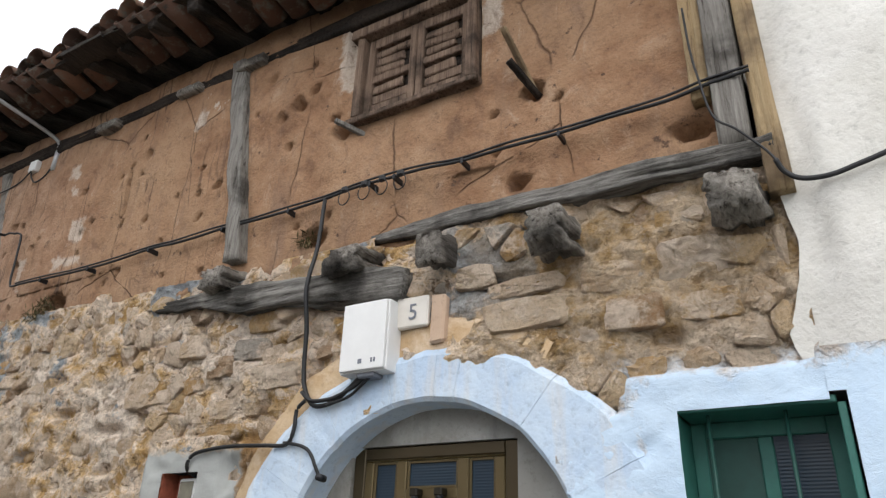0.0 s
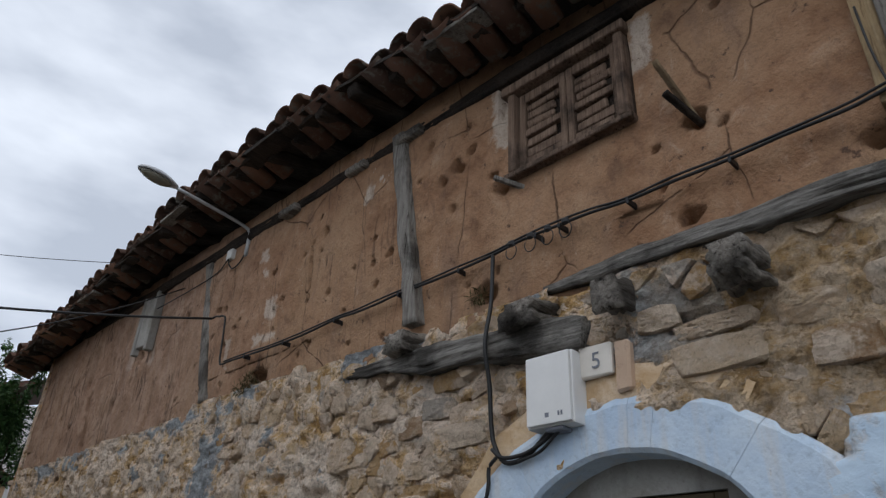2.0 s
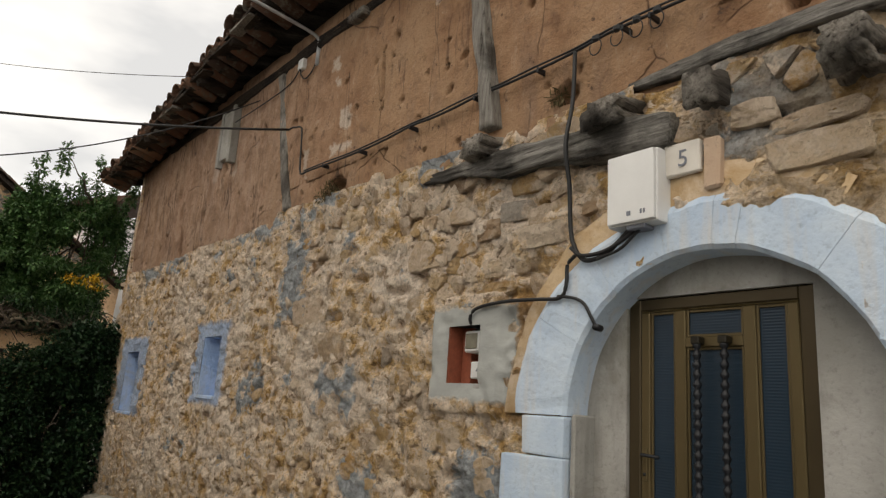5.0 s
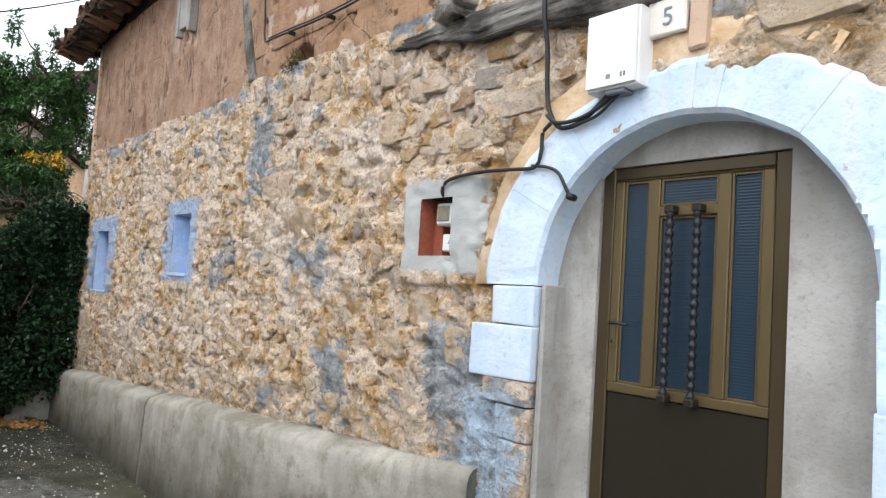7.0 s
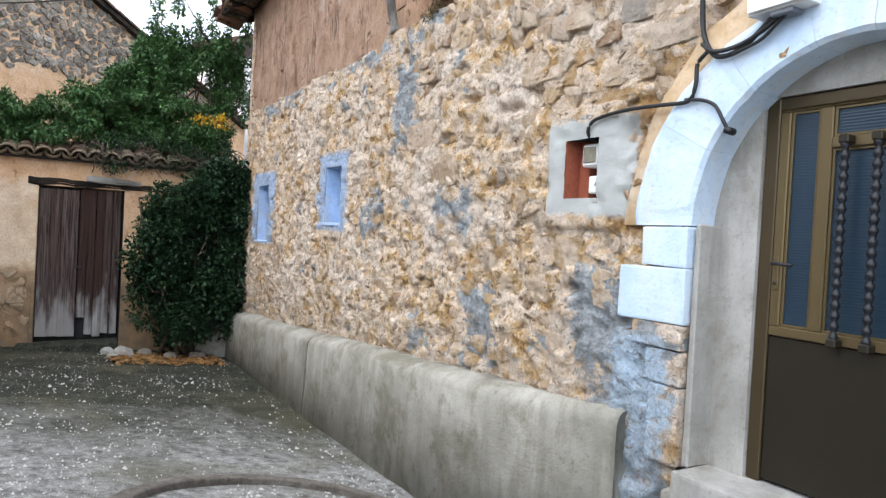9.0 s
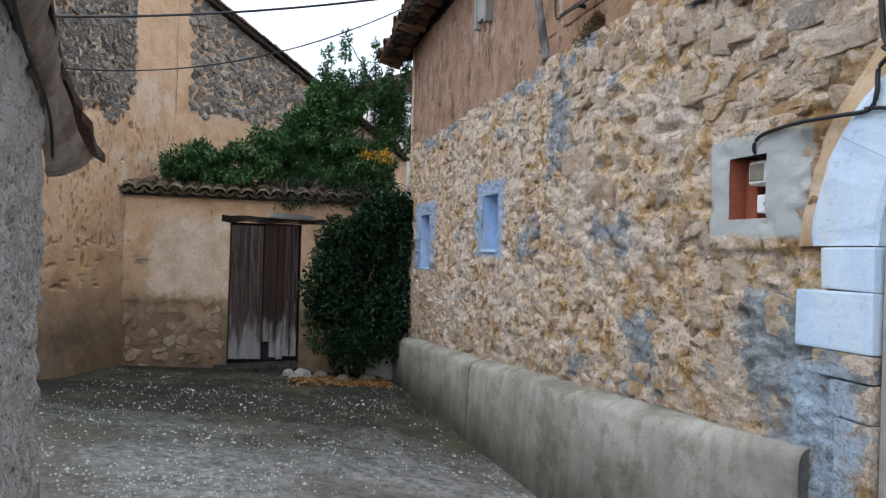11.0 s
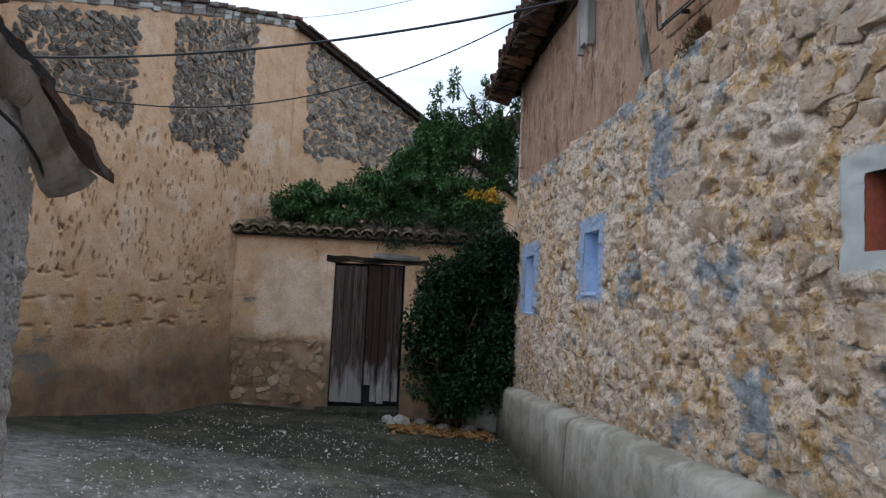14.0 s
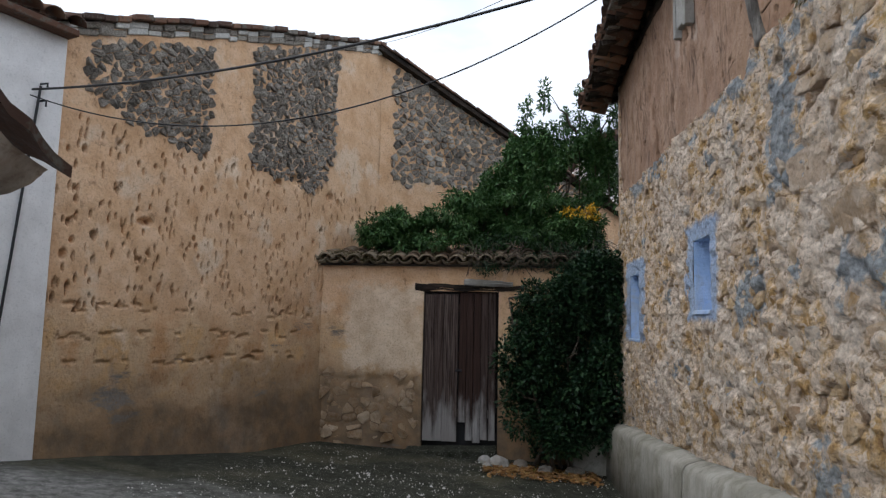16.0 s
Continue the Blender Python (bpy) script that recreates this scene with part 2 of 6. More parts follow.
def adobe_material():
    k = Nodes("red_adobe", 0.96)
    x, y, z = k.xyz()
    big = k.noise(0.7, 5, 0.6)
    mid = k.noise(3.2, 6, 0.65)
    fine = k.noise(45, 5, 0.7)
    c = k.ramp(mid, (0.3, (0.17, 0.09, 0.05)), (0.45, (0.285, 0.158, 0.088)), (0.58, (0.345, 0.205, 0.12)), (0.72, (0.41, 0.275, 0.18)))
    c = k.mix(k.step(big, 0.45, 0.68), c, (0.37, 0.235, 0.14))
    crack = k.voronoi(0.9, k.scaled(1.2, 1, 0.75, k.mix(0.12, k.pos, k.t_noise_colour(2.6))), "DISTANCE_TO_EDGE")
    cm = k.math("MULTIPLY", k.step(crack, 0.006, 0.001), k.step(k.noise(1.9, 4), 0.46, 0.53))
    c = k.mix(k.math("MULTIPLY", cm, 0.75), c, (0.12, 0.065, 0.04))
    wob = k.math("MULTIPLY", k.math("SUBTRACT", k.noise(6, 6, 0.7), 0.5), 0.30)
    chip = k.step(k.noise(1.5, 6, 0.7, k.scaled(1.6, 1, 1)), 0.66, 0.68)
    for cx, cz, w, h in ((-6.35, 4.85, 0.12, 0.12), (-6.25, 4.6, 0.1, 0.08), (-6.05, 4.15, 0.2, 0.22), (-6.1, 3.85, 0.4, 0.08), (-6.85, 3.85, 0.1, 0.3), (-4.55, 4.85, 0.12, 0.14), (-3.0, 4.9, 0.12, 0.6),
                         (-1.82, 4.85, 0.14, 0.4), (-9.6, 4.7, 0.14, 0.9), (-9.0, 4.4, 0.2, 0.3)):
        chip = k.math("MAXIMUM", chip, k.box(x, z, cx - w / 2, cx + w / 2, cz - h / 2, cz + h / 2, wob, 0.02))
    c = k.mix(k.math("MULTIPLY", chip, 0.8), c, (0.56, 0.48, 0.40))
    c = k.mix(k.math("MULTIPLY", k.step(k.noise(2.2, 6, 0.7, k.scaled(1.6, 1, 0.45)), 0.53, 0.68), 0.55), c, (0.21, 0.135, 0.095))
    stripe = k.math("MULTIPLY", k.step(x, -7.0, -8.2), k.step(k.noise(2.4, 4, 0.6, k.scaled(2.2, 1, 0.12)), 0.5, 0.64))
    c = k.mix(k.math("MULTIPLY", stripe, 0.5), c, (0.19, 0.14, 0.11))
    c = k.mix(k.math("MULTIPLY", k.step(x, -5.6, -8.4), 0.5), c, k.mix(k.step(mid, 0.4, 0.6), (0.25, 0.165, 0.12), (0.40, 0.285, 0.225)))
    split = k.math("MULTIPLY", k.step(k.math("ABSOLUTE", k.math("SUBTRACT", k.noise(1.5, 4, 0.6, k.scaled(0.9, 1, 0.12)), 0.5), 0.0), 0.008, 0.002), k.math("MULTIPLY", k.step(x, -3.2, -5.0), k.step(k.noise(1.1, 4), 0.44, 0.52)))
    c = k.mix(k.math("MULTIPLY", split, 0.75), c, (0.07, 0.045, 0.032))
    blot = k.noise(5.5, 7, 0.75, k.scaled(1.2, 1, 0.8), 0.8)
    c = k.mix(k.math("MULTIPLY", k.step(blot, 0.46, 0.34), 0.6), c, (0.15, 0.085, 0.055))
    c = k.mix(k.math("MULTIPLY", k.step(blot, 0.58, 0.70), 0.4), c, (0.52, 0.39, 0.29))
    spot = k.step(k.noise(9, 5, 0.75), 0.385, 0.31)
    c = k.mix(spot, c, (0.10, 0.06, 0.04))
    c = k.mix(k.step(fine, 0.5, 0.25), c, k.mix(0.4, c, (0.1, 0.06, 0.04)))
    k.colour(c)
    k.bump(mid, 0.6, 0.05).bump(k.noise(13, 6, 0.7), 0.7, 0.03).bump(fine, 0.6, 0.012).bump(k.math("SUBTRACT", 1.0, cm), 0.8, 0.02)
    return k.m


def t_noise_colour(self, scale):
    n = self.t.nodes.new("ShaderNodeTexNoise")
    n.inputs["Scale"].default_value = scale
    n.inputs["Detail"].default_value = 4
    self.link(self.pos, n.inputs["Vector"])
    return n.outputs["Color"]


Nodes.t_noise_colour = t_noise_colour


def ochre_material():
    k = Nodes("ochre_mud_plaster", 0.96)
    x, y, z = k.xyz()
    big = k.noise(0.6, 5, 0.6)
    mid = k.noise(2.6, 6, 0.65)
    fine = k.noise(30, 5, 0.7)
    c = k.ramp(mid, (0.28, (0.50, 0.30, 0.155)), (0.5, (0.62, 0.405, 0.245)), (0.72, (0.69, 0.49, 0.325)))
    low = k.step(k.math("ADD", z, k.math("MULTIPLY", k.math("SUBTRACT", big, 0.5), 1.6)), 1.5, 0.9)
    c = k.mix(k.math("MULTIPLY", low, 0.75), c, k.ramp(k.noise(1.7, 6, 0.65), (0.36, (0.40, 0.21, 0.085)), (0.5, (0.50, 0.36, 0.22)), (0.62, (0.55, 0.34, 0.15)), (0.75, (0.33, 0.28, 0.23))))
    damp = k.step(k.math("ADD", z, k.math("MULTIPLY", k.math("SUBTRACT", k.noise(0.9, 5), 0.5), 1.6)), 0.75, -0.15)
    c = k.mix(k.step(k.noise(1.1, 5, 0.6), 0.58, 0.66), c, (0.67, 0.515, 0.37))
    c = k.mix(k.math("MULTIPLY", damp, 0.82), c, k.mix(k.step(mid, 0.4, 0.6), (0.10, 0.08, 0.06), (0.215, 0.14, 0.08)))
    c = k.mix(k.math("MULTIPLY", k.step(k.noise(1.4, 6, 0.7, k.scaled(0.6, 0.6, 1.8)), 0.62, 0.68), low), c, (0.17, 0.15, 0.13))
    spot = k.step(k.noise(7.5, 5, 0.7, k.scaled(1, 1, 0.75)), 0.60, 0.68)
    c = k.mix(k.math("MULTIPLY", spot, 0.65), c, (0.20, 0.115, 0.06))
    c = k.mix(k.math("MULTIPLY", k.step(x, -13.6, -13.9), k.math("MULTIPLY", k.box(y, z, -4.75, -3.3, 0.35, 1.85, k.math("MULTIPLY", k.math("SUBTRACT", k.noise(3.2, 6, 0.7), 0.5), 0.9), 0.1), 0.8)), c, k.mix(k.step(mid, 0.35, 0.6), (0.52, 0.40, 0.28), (0.72, 0.60, 0.46)))
    c = k.mix(k.step(fine, 0.5, 0.25), c, k.mix(0.5, c, (0.14, 0.08, 0.04)))
    k.colour(c)
    k.bump(mid, 0.6, 0.05).bump(fine, 0.6, 0.015)
    return k.m


def plain_plaster(name, a, b, fine_scale=40, strength=0.4, streak=None, stain=None):
    k = Nodes(name, 0.93)
    mid = k.noise(2.2, 6, 0.65)
    fine = k.noise(fine_scale, 5, 0.7)
    c = k.mix(k.step(mid, 0.35, 0.68), a, b)
    if streak:
        c = k.mix(k.math("MULTIPLY", k.step(k.noise(3.0, 5, 0.6, k.scaled(2.4, 2.4, 0.3)), 0.5, 0.68), 0.7), c, streak)
    if stain:
        c = k.mix(k.math("MULTIPLY", k.step(k.noise(1.5, 7, 0.72, None, 0.6), 0.50, 0.62), 0.75), c, stain)
        c = k.mix(k.math("MULTIPLY", k.step(k.noise(5.5, 6, 0.75), 0.58, 0.66), 0.5), c, tuple(v * 0.7 for v in stain))
    c = k.mix(k.step(fine, 0.46, 0.25), c, k.mix(0.4, c, tuple(v * 0.4 for v in a)))
    k.colour(c)
    k.bump(mid, 0.4, 0.03).bump(fine, strength, 0.012)
    return k.m


def pebbledash_material():
    k = Nodes("pebbledash", 0.95)
    v = k.voronoi(30)
    col = k.voronoi(30, out="Color")
    n = k.noise(1.6, 6, 0.65)
    c = k.mix(k.step(n, 0.3, 0.7), (0.74, 0.68, 0.62), (0.90, 0.845, 0.78))
    c = k.mix(0.15, c, k.ramp(col, (0.2, (0.42, 0.38, 0.34)), (0.6, (0.78, 0.73, 0.67))))
    c = k.mix(k.step(k.noise(26, 5, 0.7), 0.43, 0.35), c, (0.26, 0.22, 0.19))
    k.colour(c)
    k.bump(k.math("SUBTRACT", 1.0, v), 1.0, 0.035).bump(k.noise(13, 6, 0.75), 1.0, 0.055)
    return k.m


def ground_material():
    k = Nodes("worn_asphalt", 0.8, spec=0.1)
    big = k.noise(0.55, 5, 0.6)
    mid = k.noise(8, 7, 0.75)
    fine = k.noise(70, 4, 0.75)
    c = k.mix(k.step(mid, 0.34, 0.66), (0.095, 0.092, 0.086), (0.385, 0.38, 0.36))
    x, y, z = k.xyz()
    # Near-black green towards the shed: moss plus the shade there, put into the colour.
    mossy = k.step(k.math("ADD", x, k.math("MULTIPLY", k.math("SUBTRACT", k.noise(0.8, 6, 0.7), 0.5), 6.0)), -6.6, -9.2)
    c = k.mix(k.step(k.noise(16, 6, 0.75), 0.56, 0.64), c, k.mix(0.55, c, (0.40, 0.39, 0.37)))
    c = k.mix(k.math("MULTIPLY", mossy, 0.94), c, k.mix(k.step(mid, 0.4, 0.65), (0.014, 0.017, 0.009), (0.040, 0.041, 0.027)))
    c = k.mix(k.step(big, 0.5, 0.62), c, k.mix(0.6, c, (0.09, 0.085, 0.05)))
    fleck = k.step(k.voronoi(42), 0.22, 0.14)
    fleck = k.math("MULTIPLY", fleck, k.step(k.noise(2.2, 5, 0.7), 0.38, 0.56))
    c = k.mix(fleck, c, (0.50, 0.49, 0.46))
    c = k.mix(k.step(fine, 0.45, 0.25), c, (0.03, 0.03, 0.03))
    k.colour(c)
    k.bump(mid, 0.8, 0.03).bump(fine, 0.8, 0.01).bump(k.voronoi(55), 0.5, 0.012)
    k.link(k.ramp(big, (0.4, (0.9,) * 3), (0.62, (0.68,) * 3)), k.b.inputs["Roughness"])
    return k.m


def wood_material(name, a, b, dark, axis="x", rough=0.88, obj_random=False):
    """Weathered grain along one axis of the world."""
    k = Nodes(name, rough)
    s = {"x": (1.2, 26, 26), "y": (26, 1.2, 26), "z": (26, 26, 1.2)}[axis]
    g = k.noise(1.6, 7, 0.7, k.scaled(*s), 0.4)
    n = k.noise(2.4, 5, 0.6)
    c = k.mix(k.step(g, 0.32, 0.66), a, b)
    c = k.mix(k.step(g, 0.42, 0.32), c, dark)
    c = k.mix(k.step(n, 0.48, 0.62), c, k.mix(0.75, c, dark))
    if obj_random:
        c = k.mix(k.math("MULTIPLY", k.random(), 0.5), c, dark)
    k.colour(c)
    k.bump(g, 1.0, 0.025).bump(k.noise(7, 6, 0.7), 0.6, 0.03)
    return k.m


def shed_door_material():
    k = Nodes("weathered_door_planks", 0.85)
    x, y, z = k.xyz()
    g = k.noise(1.5, 7, 0.7, k.scaled(24, 24, 0.9), 0.5)
    c = k.mix(k.step(g, 0.3, 0.68), (0.009, 0.005, 0.004), (0.052, 0.025, 0.018))
    bare = k.step(k.math("ADD", z, k.math("MULTIPLY", k.math("SUBTRACT", k.noise(3, 5, 0.6, k.scaled(3, 3, 0.5)), 0.5), 2.4)), -0.05, -0.75)
    c = k.mix(bare, c, k.mix(k.step(g, 0.3, 0.7), (0.16, 0.15, 0.145), (0.36, 0.35, 0.34)))
    c = k.mix(k.math("MULTIPLY", k.math("MULTIPLY", k.step(k.random(), 0.3, 0.9), k.step(g, 0.4, 0.62)), 0.6), c, (0.17, 0.145, 0.13))
    k.colour(c)
    k.bump(g, 0.8, 0.01)
    return k.m


def tile_material():
    k = Nodes("old_clay_tile", 0.9)
    r = k.random()
    c = k.ramp(r, (0.0, (0.04, 0.026, 0.02)), (0.4, (0.09, 0.047, 0.032)), (0.7, (0.135, 0.07, 0.046)), (1.0, (0.19, 0.105, 0.065)))
    n = k.noise(9, 6, 0.7)
    c = k.mix(k.step(n, 0.52, 0.64), c, (0.12, 0.108, 0.088))
    c = k.mix(k.step(n, 0.4, 0.3), c, (0.04, 0.032, 0.026))
    k.colour(c)
    k.bump(n, 0.6, 0.02).bump(k.noise(50, 4), 0.4, 0.006)
    return k.m


def leaf_material(name, a, b, c3, rough=0.55, trans=0.15):
    k = Nodes(name, rough, spec=0.2)
    r = k.island()
    c = k.ramp(r, (0.0, a), (0.55, b), (1.0, c3))
    k.colour(c)
    k.b.inputs["Transmission Weight"].default_value = 0.0
    k.b.inputs["Subsurface Weight"].default_value = trans
    k.b.inputs["Subsurface Radius"].default_value = (0.02, 0.03, 0.01)
    return k.m


def paint(name, c, rough=0.5, metal=0.0, vary=0.12, scale=12, spec=0.4):
    k = Nodes(name, rough, metal, spec)
    n = k.noise(scale, 5, 0.65)
    k.colour(k.mix(k.step(n, 0.3, 0.72), tuple(v * (1 - vary) for v in c), tuple(min(1, v * (1 + vary)) for v in c)))
    k.bump(k.noise(70, 3), 0.12, 0.004)
    return k.m


def ribbed_glass():
    k = Nodes("ribbed_glass", 0.22, spec=0.3)
    x, y, z = k.xyz()
    w = k.math("SINE", k.math("MULTIPLY", z, 420.0))
    k.colour(k.mix(k.noise(1.5, 3), (0.010, 0.022, 0.036), (0.024, 0.042, 0.062)))
    k.bump(w, 0.12, 0.004)
    return k.m


M_FACADE = facade_material()
M_STONE = stone_material(False)
M_STONE_J = stone_material(True)
M_BROWN = stone_material(False, False, True)
M_GREY = stone_material(False, True)
M_GREY_J = stone_material(True, True)
M_ADOBE = adobe_material()
M_OCHRE = ochre_material()
M_WASH = plain_plaster("blue_limewash", (0.42, 0.535, 0.68), (0.60, 0.69, 0.775), 26, 0.5, (0.60, 0.58, 0.56))
M_TRIM = plain_plaster("deep_blue_limewash", (0.27, 0.41, 0.66), (0.43, 0.55, 0.75), 26, 0.9, (0.38, 0.42, 0.47), (0.40, 0.42, 0.45))
M_BARE = plain_plaster("bare_ochre_stone", (0.36, 0.225, 0.10), (0.60, 0.46, 0.31), 22, 0.9, None, (0.62, 0.50, 0.38))
M_PINK = plain_plaster("pink_mortar", (0.50, 0.36, 0.26), (0.60, 0.45, 0.34), 30, 0.5)
M_WHITE = plain_plaster("rough_white_plaster", (0.58, 0.56, 0.51), (0.72, 0.70, 0.66), 22, 0.7)
M_WHITE2 = plain_plaster("white_render", (0.60, 0.59, 0.58), (0.74, 0.73, 0.72))
M_CEMENT = plain_plaster("smooth_cement", (0.27, 0.26, 0.24), (0.40, 0.39, 0.365), 40, 0.3, (0.23, 0.225, 0.21), (0.22, 0.205, 0.18))
M_LEDGE = plain_plaster("cement_plinth", (0.225, 0.215, 0.18), (0.39, 0.37, 0.325), 40, 0.45, (0.21, 0.20, 0.165), (0.15, 0.14, 0.10))
M_PEBBLE = pebbledash_material()
M_COVE = plain_plaster("brown_eave_mortar", (0.22, 0.17, 0.13), (0.46, 0.385, 0.32), 30, 0.8, (0.14, 0.10, 0.075), (0.24, 0.15, 0.10))
M_GROUND = ground_material()
M_BEAM = wood_material("grey_beam_wood", (0.055, 0.047, 0.04), (0.30, 0.285, 0.26), (0.014, 0.012, 0.010), "x")
M_BEAM_Y = wood_material("grey_joist_wood", (0.13, 0.11, 0.09), (0.42, 0.385, 0.34), (0.018, 0.014, 0.012), "y")
M_POST = wood_material("grey_post_wood", (0.13, 0.115, 0.10), (0.31, 0.29, 0.26), (0.03, 0.025, 0.02), "z")
M_POST_W = wood_material("pale_post_wood", (0.33, 0.22, 0.11), (0.45, 0.34, 0.20), (0.12, 0.08, 0.05), "z")
M_SHUT = wood_material("shutter_wood", (0.10, 0.062, 0.042), (0.29, 0.20, 0.145), (0.016, 0.011, 0.008), "z")
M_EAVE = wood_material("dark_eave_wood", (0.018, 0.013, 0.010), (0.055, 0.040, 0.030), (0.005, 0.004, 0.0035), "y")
M_SHED = shed_door_material()
M_TILE = tile_material()
M_TILE_M = plain_plaster("mossy_pale_tile", (0.13, 0.105, 0.07), (0.33, 0.27, 0.20), 34, 0.9, (0.07, 0.07, 0.035), (0.15, 0.085, 0.055))
M_BRONZE = paint("bronze_aluminium", (0.13, 0.096, 0.046), 0.38, 0.55, 0.06, 3)
M_BRONZE_F = paint("brown_bronze_frame", (0.068, 0.050, 0.026), 0.38, 0.5, 0.08, 3)
M_BRONZE_D = paint("dark_bronze_panel", (0.024, 0.020, 0.013), 0.42, 0.4, 0.1, 3)
M_GLASS = ribbed_glass()
M_BLACK = paint("black_cable", (0.014, 0.014, 0.015), 0.55)
M_IRON = paint("black_iron", (0.008, 0.009, 0.012), 0.5, 0.0)
M_BOX = paint("white_plastic", (0.70, 0.70, 0.69), 0.5, 0, 0.05, 5)
M_GREEN = paint("green_paint", (0.028, 0.13, 0.105), 0.55, 0, 0.2, 8)
M_GREEN_D = paint("dark_green_paint", (0.012, 0.06, 0.048), 0.5, 0, 0.2, 8)
M_DARK = paint("dark_interior", (0.02, 0.02, 0.021), 0.9)
M_BRICK = paint("terracotta", (0.27, 0.075, 0.04), 0.9, 0, 0.2, 30)
M_LAMP = paint("lamp_grey_metal", (0.42, 0.43, 0.44), 0.4, 0.3)
M_LENS = paint("lamp_lens", (0.20, 0.19, 0.15), 0.25, 0, 0.2)
M_PLATE = paint("number_tile", (0.64, 0.60, 0.54), 0.35, 0, 0.06)
M_INK = paint("grey_ink", (0.16, 0.17, 0.2), 0.6)
M_LEAF = leaf_material("shrub_leaf", (0.006, 0.02, 0.009), (0.014, 0.038, 0.017), (0.04, 0.08, 0.032), 0.4, 0.05)
M_LEAF2 = leaf_material("tree_leaf", (0.03, 0.075, 0.025), (0.055, 0.125, 0.04), (0.11, 0.19, 0.07))
M_YELLOW = leaf_material("yellow_leaf", (0.45, 0.26, 0.02), (0.6, 0.38, 0.03), (0.5, 0.3, 0.02))
M_MOSS = leaf_material("dry_moss", (0.05, 0.045, 0.02), (0.10, 0.085, 0.04), (0.16, 0.13, 0.07), 0.95)
M_LITTER = leaf_material("leaf_litter", (0.14, 0.07, 0.025), (0.26, 0.14, 0.05), (0.34, 0.21, 0.09), 0.9)
M_BARK = paint("bark", (0.09, 0.07, 0.055), 0.95, 0, 0.3, 30)
M_CHIP = paint("pale_chips", (0.45, 0.44, 0.41), 0.9, 0, 0.3, 40)


# ---- mesh helpers ----
def from_lists(name, verts, faces, mat, smooth=True):
    me = bpy.data.meshes.new(name)
    me.from_pydata([tuple(v) for v in verts], [], faces)
    me.update()
    if smooth:
        me.polygons.foreach_set("use_smooth", [True] * len(me.polygons))
    me.materials.append(mat)
    return me


def part(name, bm, mat=None, parent=None, label=""):
    """Links a bmesh, or a finished mesh, as one object under a thing."""
    if isinstance(bm, bmesh.types.BMesh):
        me = bpy.data.meshes.new(name)
        bm.to_mesh(me)
        bm.free()
        me.materials.append(mat)
    else:
        me = bm
    ob = new(name, me)
    if parent is not None:
        ob.parent = parent
        ob.matrix_parent_inverse = parent.matrix_world.inverted() if parent.data is None else Matrix()
    if label:
        ob["label"] = label
    return ob


def thing(name, label, category, loc=(0, 0, 0), group="", kind=""):
    ob = new(name)
    ob.matrix_world = Matrix.Translation(loc)
    ob.matrix_basis = Matrix.Translation(loc)
    return tagged(ob, label, category, group, kind)


def block(x0, x1, y0, y1, z0, z1, bevel=0.006, jitter=0.0, segs=1):
    """A bevelled box between two corners."""
    bm = bmesh.new()
    bmesh.ops.create_cube(bm, size=1)
    for v in bm.verts:
        v.co = Vector(((x0 + x1) / 2 + v.co.x * (x1 - x0), (y0 + y1) / 2 + v.co.y * (y1 - y0), (z0 + z1) / 2 + v.co.z * (z1 - z0)))
        if jitter:
            v.co += Vector([random.uniform(-jitter, jitter) for _ in range(3)])
    if bevel:
        bmesh.ops.bevel(bm, geom=bm.edges[:], offset=bevel, segments=segs, affect="EDGES", profile=0.7)
    return bm


def prism(outline, axis, a, b, bevel=0.0):
    """Extrudes an outline of two coordinates along the third axis."""
    bm = bmesh.new()
    put = {"x": lambda u, v, w: (w, u, v), "y": lambda u, v, w: (u, w, v), "z": lambda u, v, w: (u, v, w)}[axis]
    lo = [bm.verts.new(put(u, v, a)) for u, v in outline]
    hi = [bm.verts.new(put(u, v, b)) for u, v in outline]
    bm.faces.new(lo)
    bm.faces.new(hi[::-1])
    for i in range(len(lo)):
        j = (i + 1) % len(lo)
        bm.faces.new((lo[i], hi[i], hi[j], lo[j]))
    bmesh.ops.recalc_face_normals(bm, faces=bm.faces[:])
    if bevel:
        bmesh.ops.bevel(bm, geom=bm.edges[:], offset=bevel, segments=1, affect="EDGES")
    return bm


def tube(points, radius, sides=8, smooth=True, taper=None):
    """A round bar through points."""
    pts = [Vector(p) for p in points]
    bm = bmesh.new()
    rings = []
    for i, p in enumerate(pts):
        d = (pts[min(i + 1, len(pts) - 1)] - pts[max(i - 1, 0)]).normalized()
        s = d.cross(Vector((0.13, 0.31, 1)) if abs(d.z) < 0.9 else Vector((1, 0.2, 0))).normalized()
        u = s.cross(d)
        r = radius * (1 if taper is None else 1 + (taper - 1) * i / (len(pts) - 1))
        rings.append([bm.verts.new(p + r * (s * math.cos(2 * math.pi * k / sides) + u * math.sin(2 * math.pi * k / sides))) for k in range(sides)])
    for a, b in zip(rings, rings[1:]):
        for k in range(sides):
            bm.faces.new((a[k], a[(k + 1) % sides], b[(k + 1) % sides], b[k]))
    bm.faces.new(rings[0][::-1])
    bm.faces.new(rings[-1])
    bmesh.ops.recalc_face_normals(bm, faces=bm.faces[:])
    for f in bm.faces:
        f.smooth = smooth
    return bm


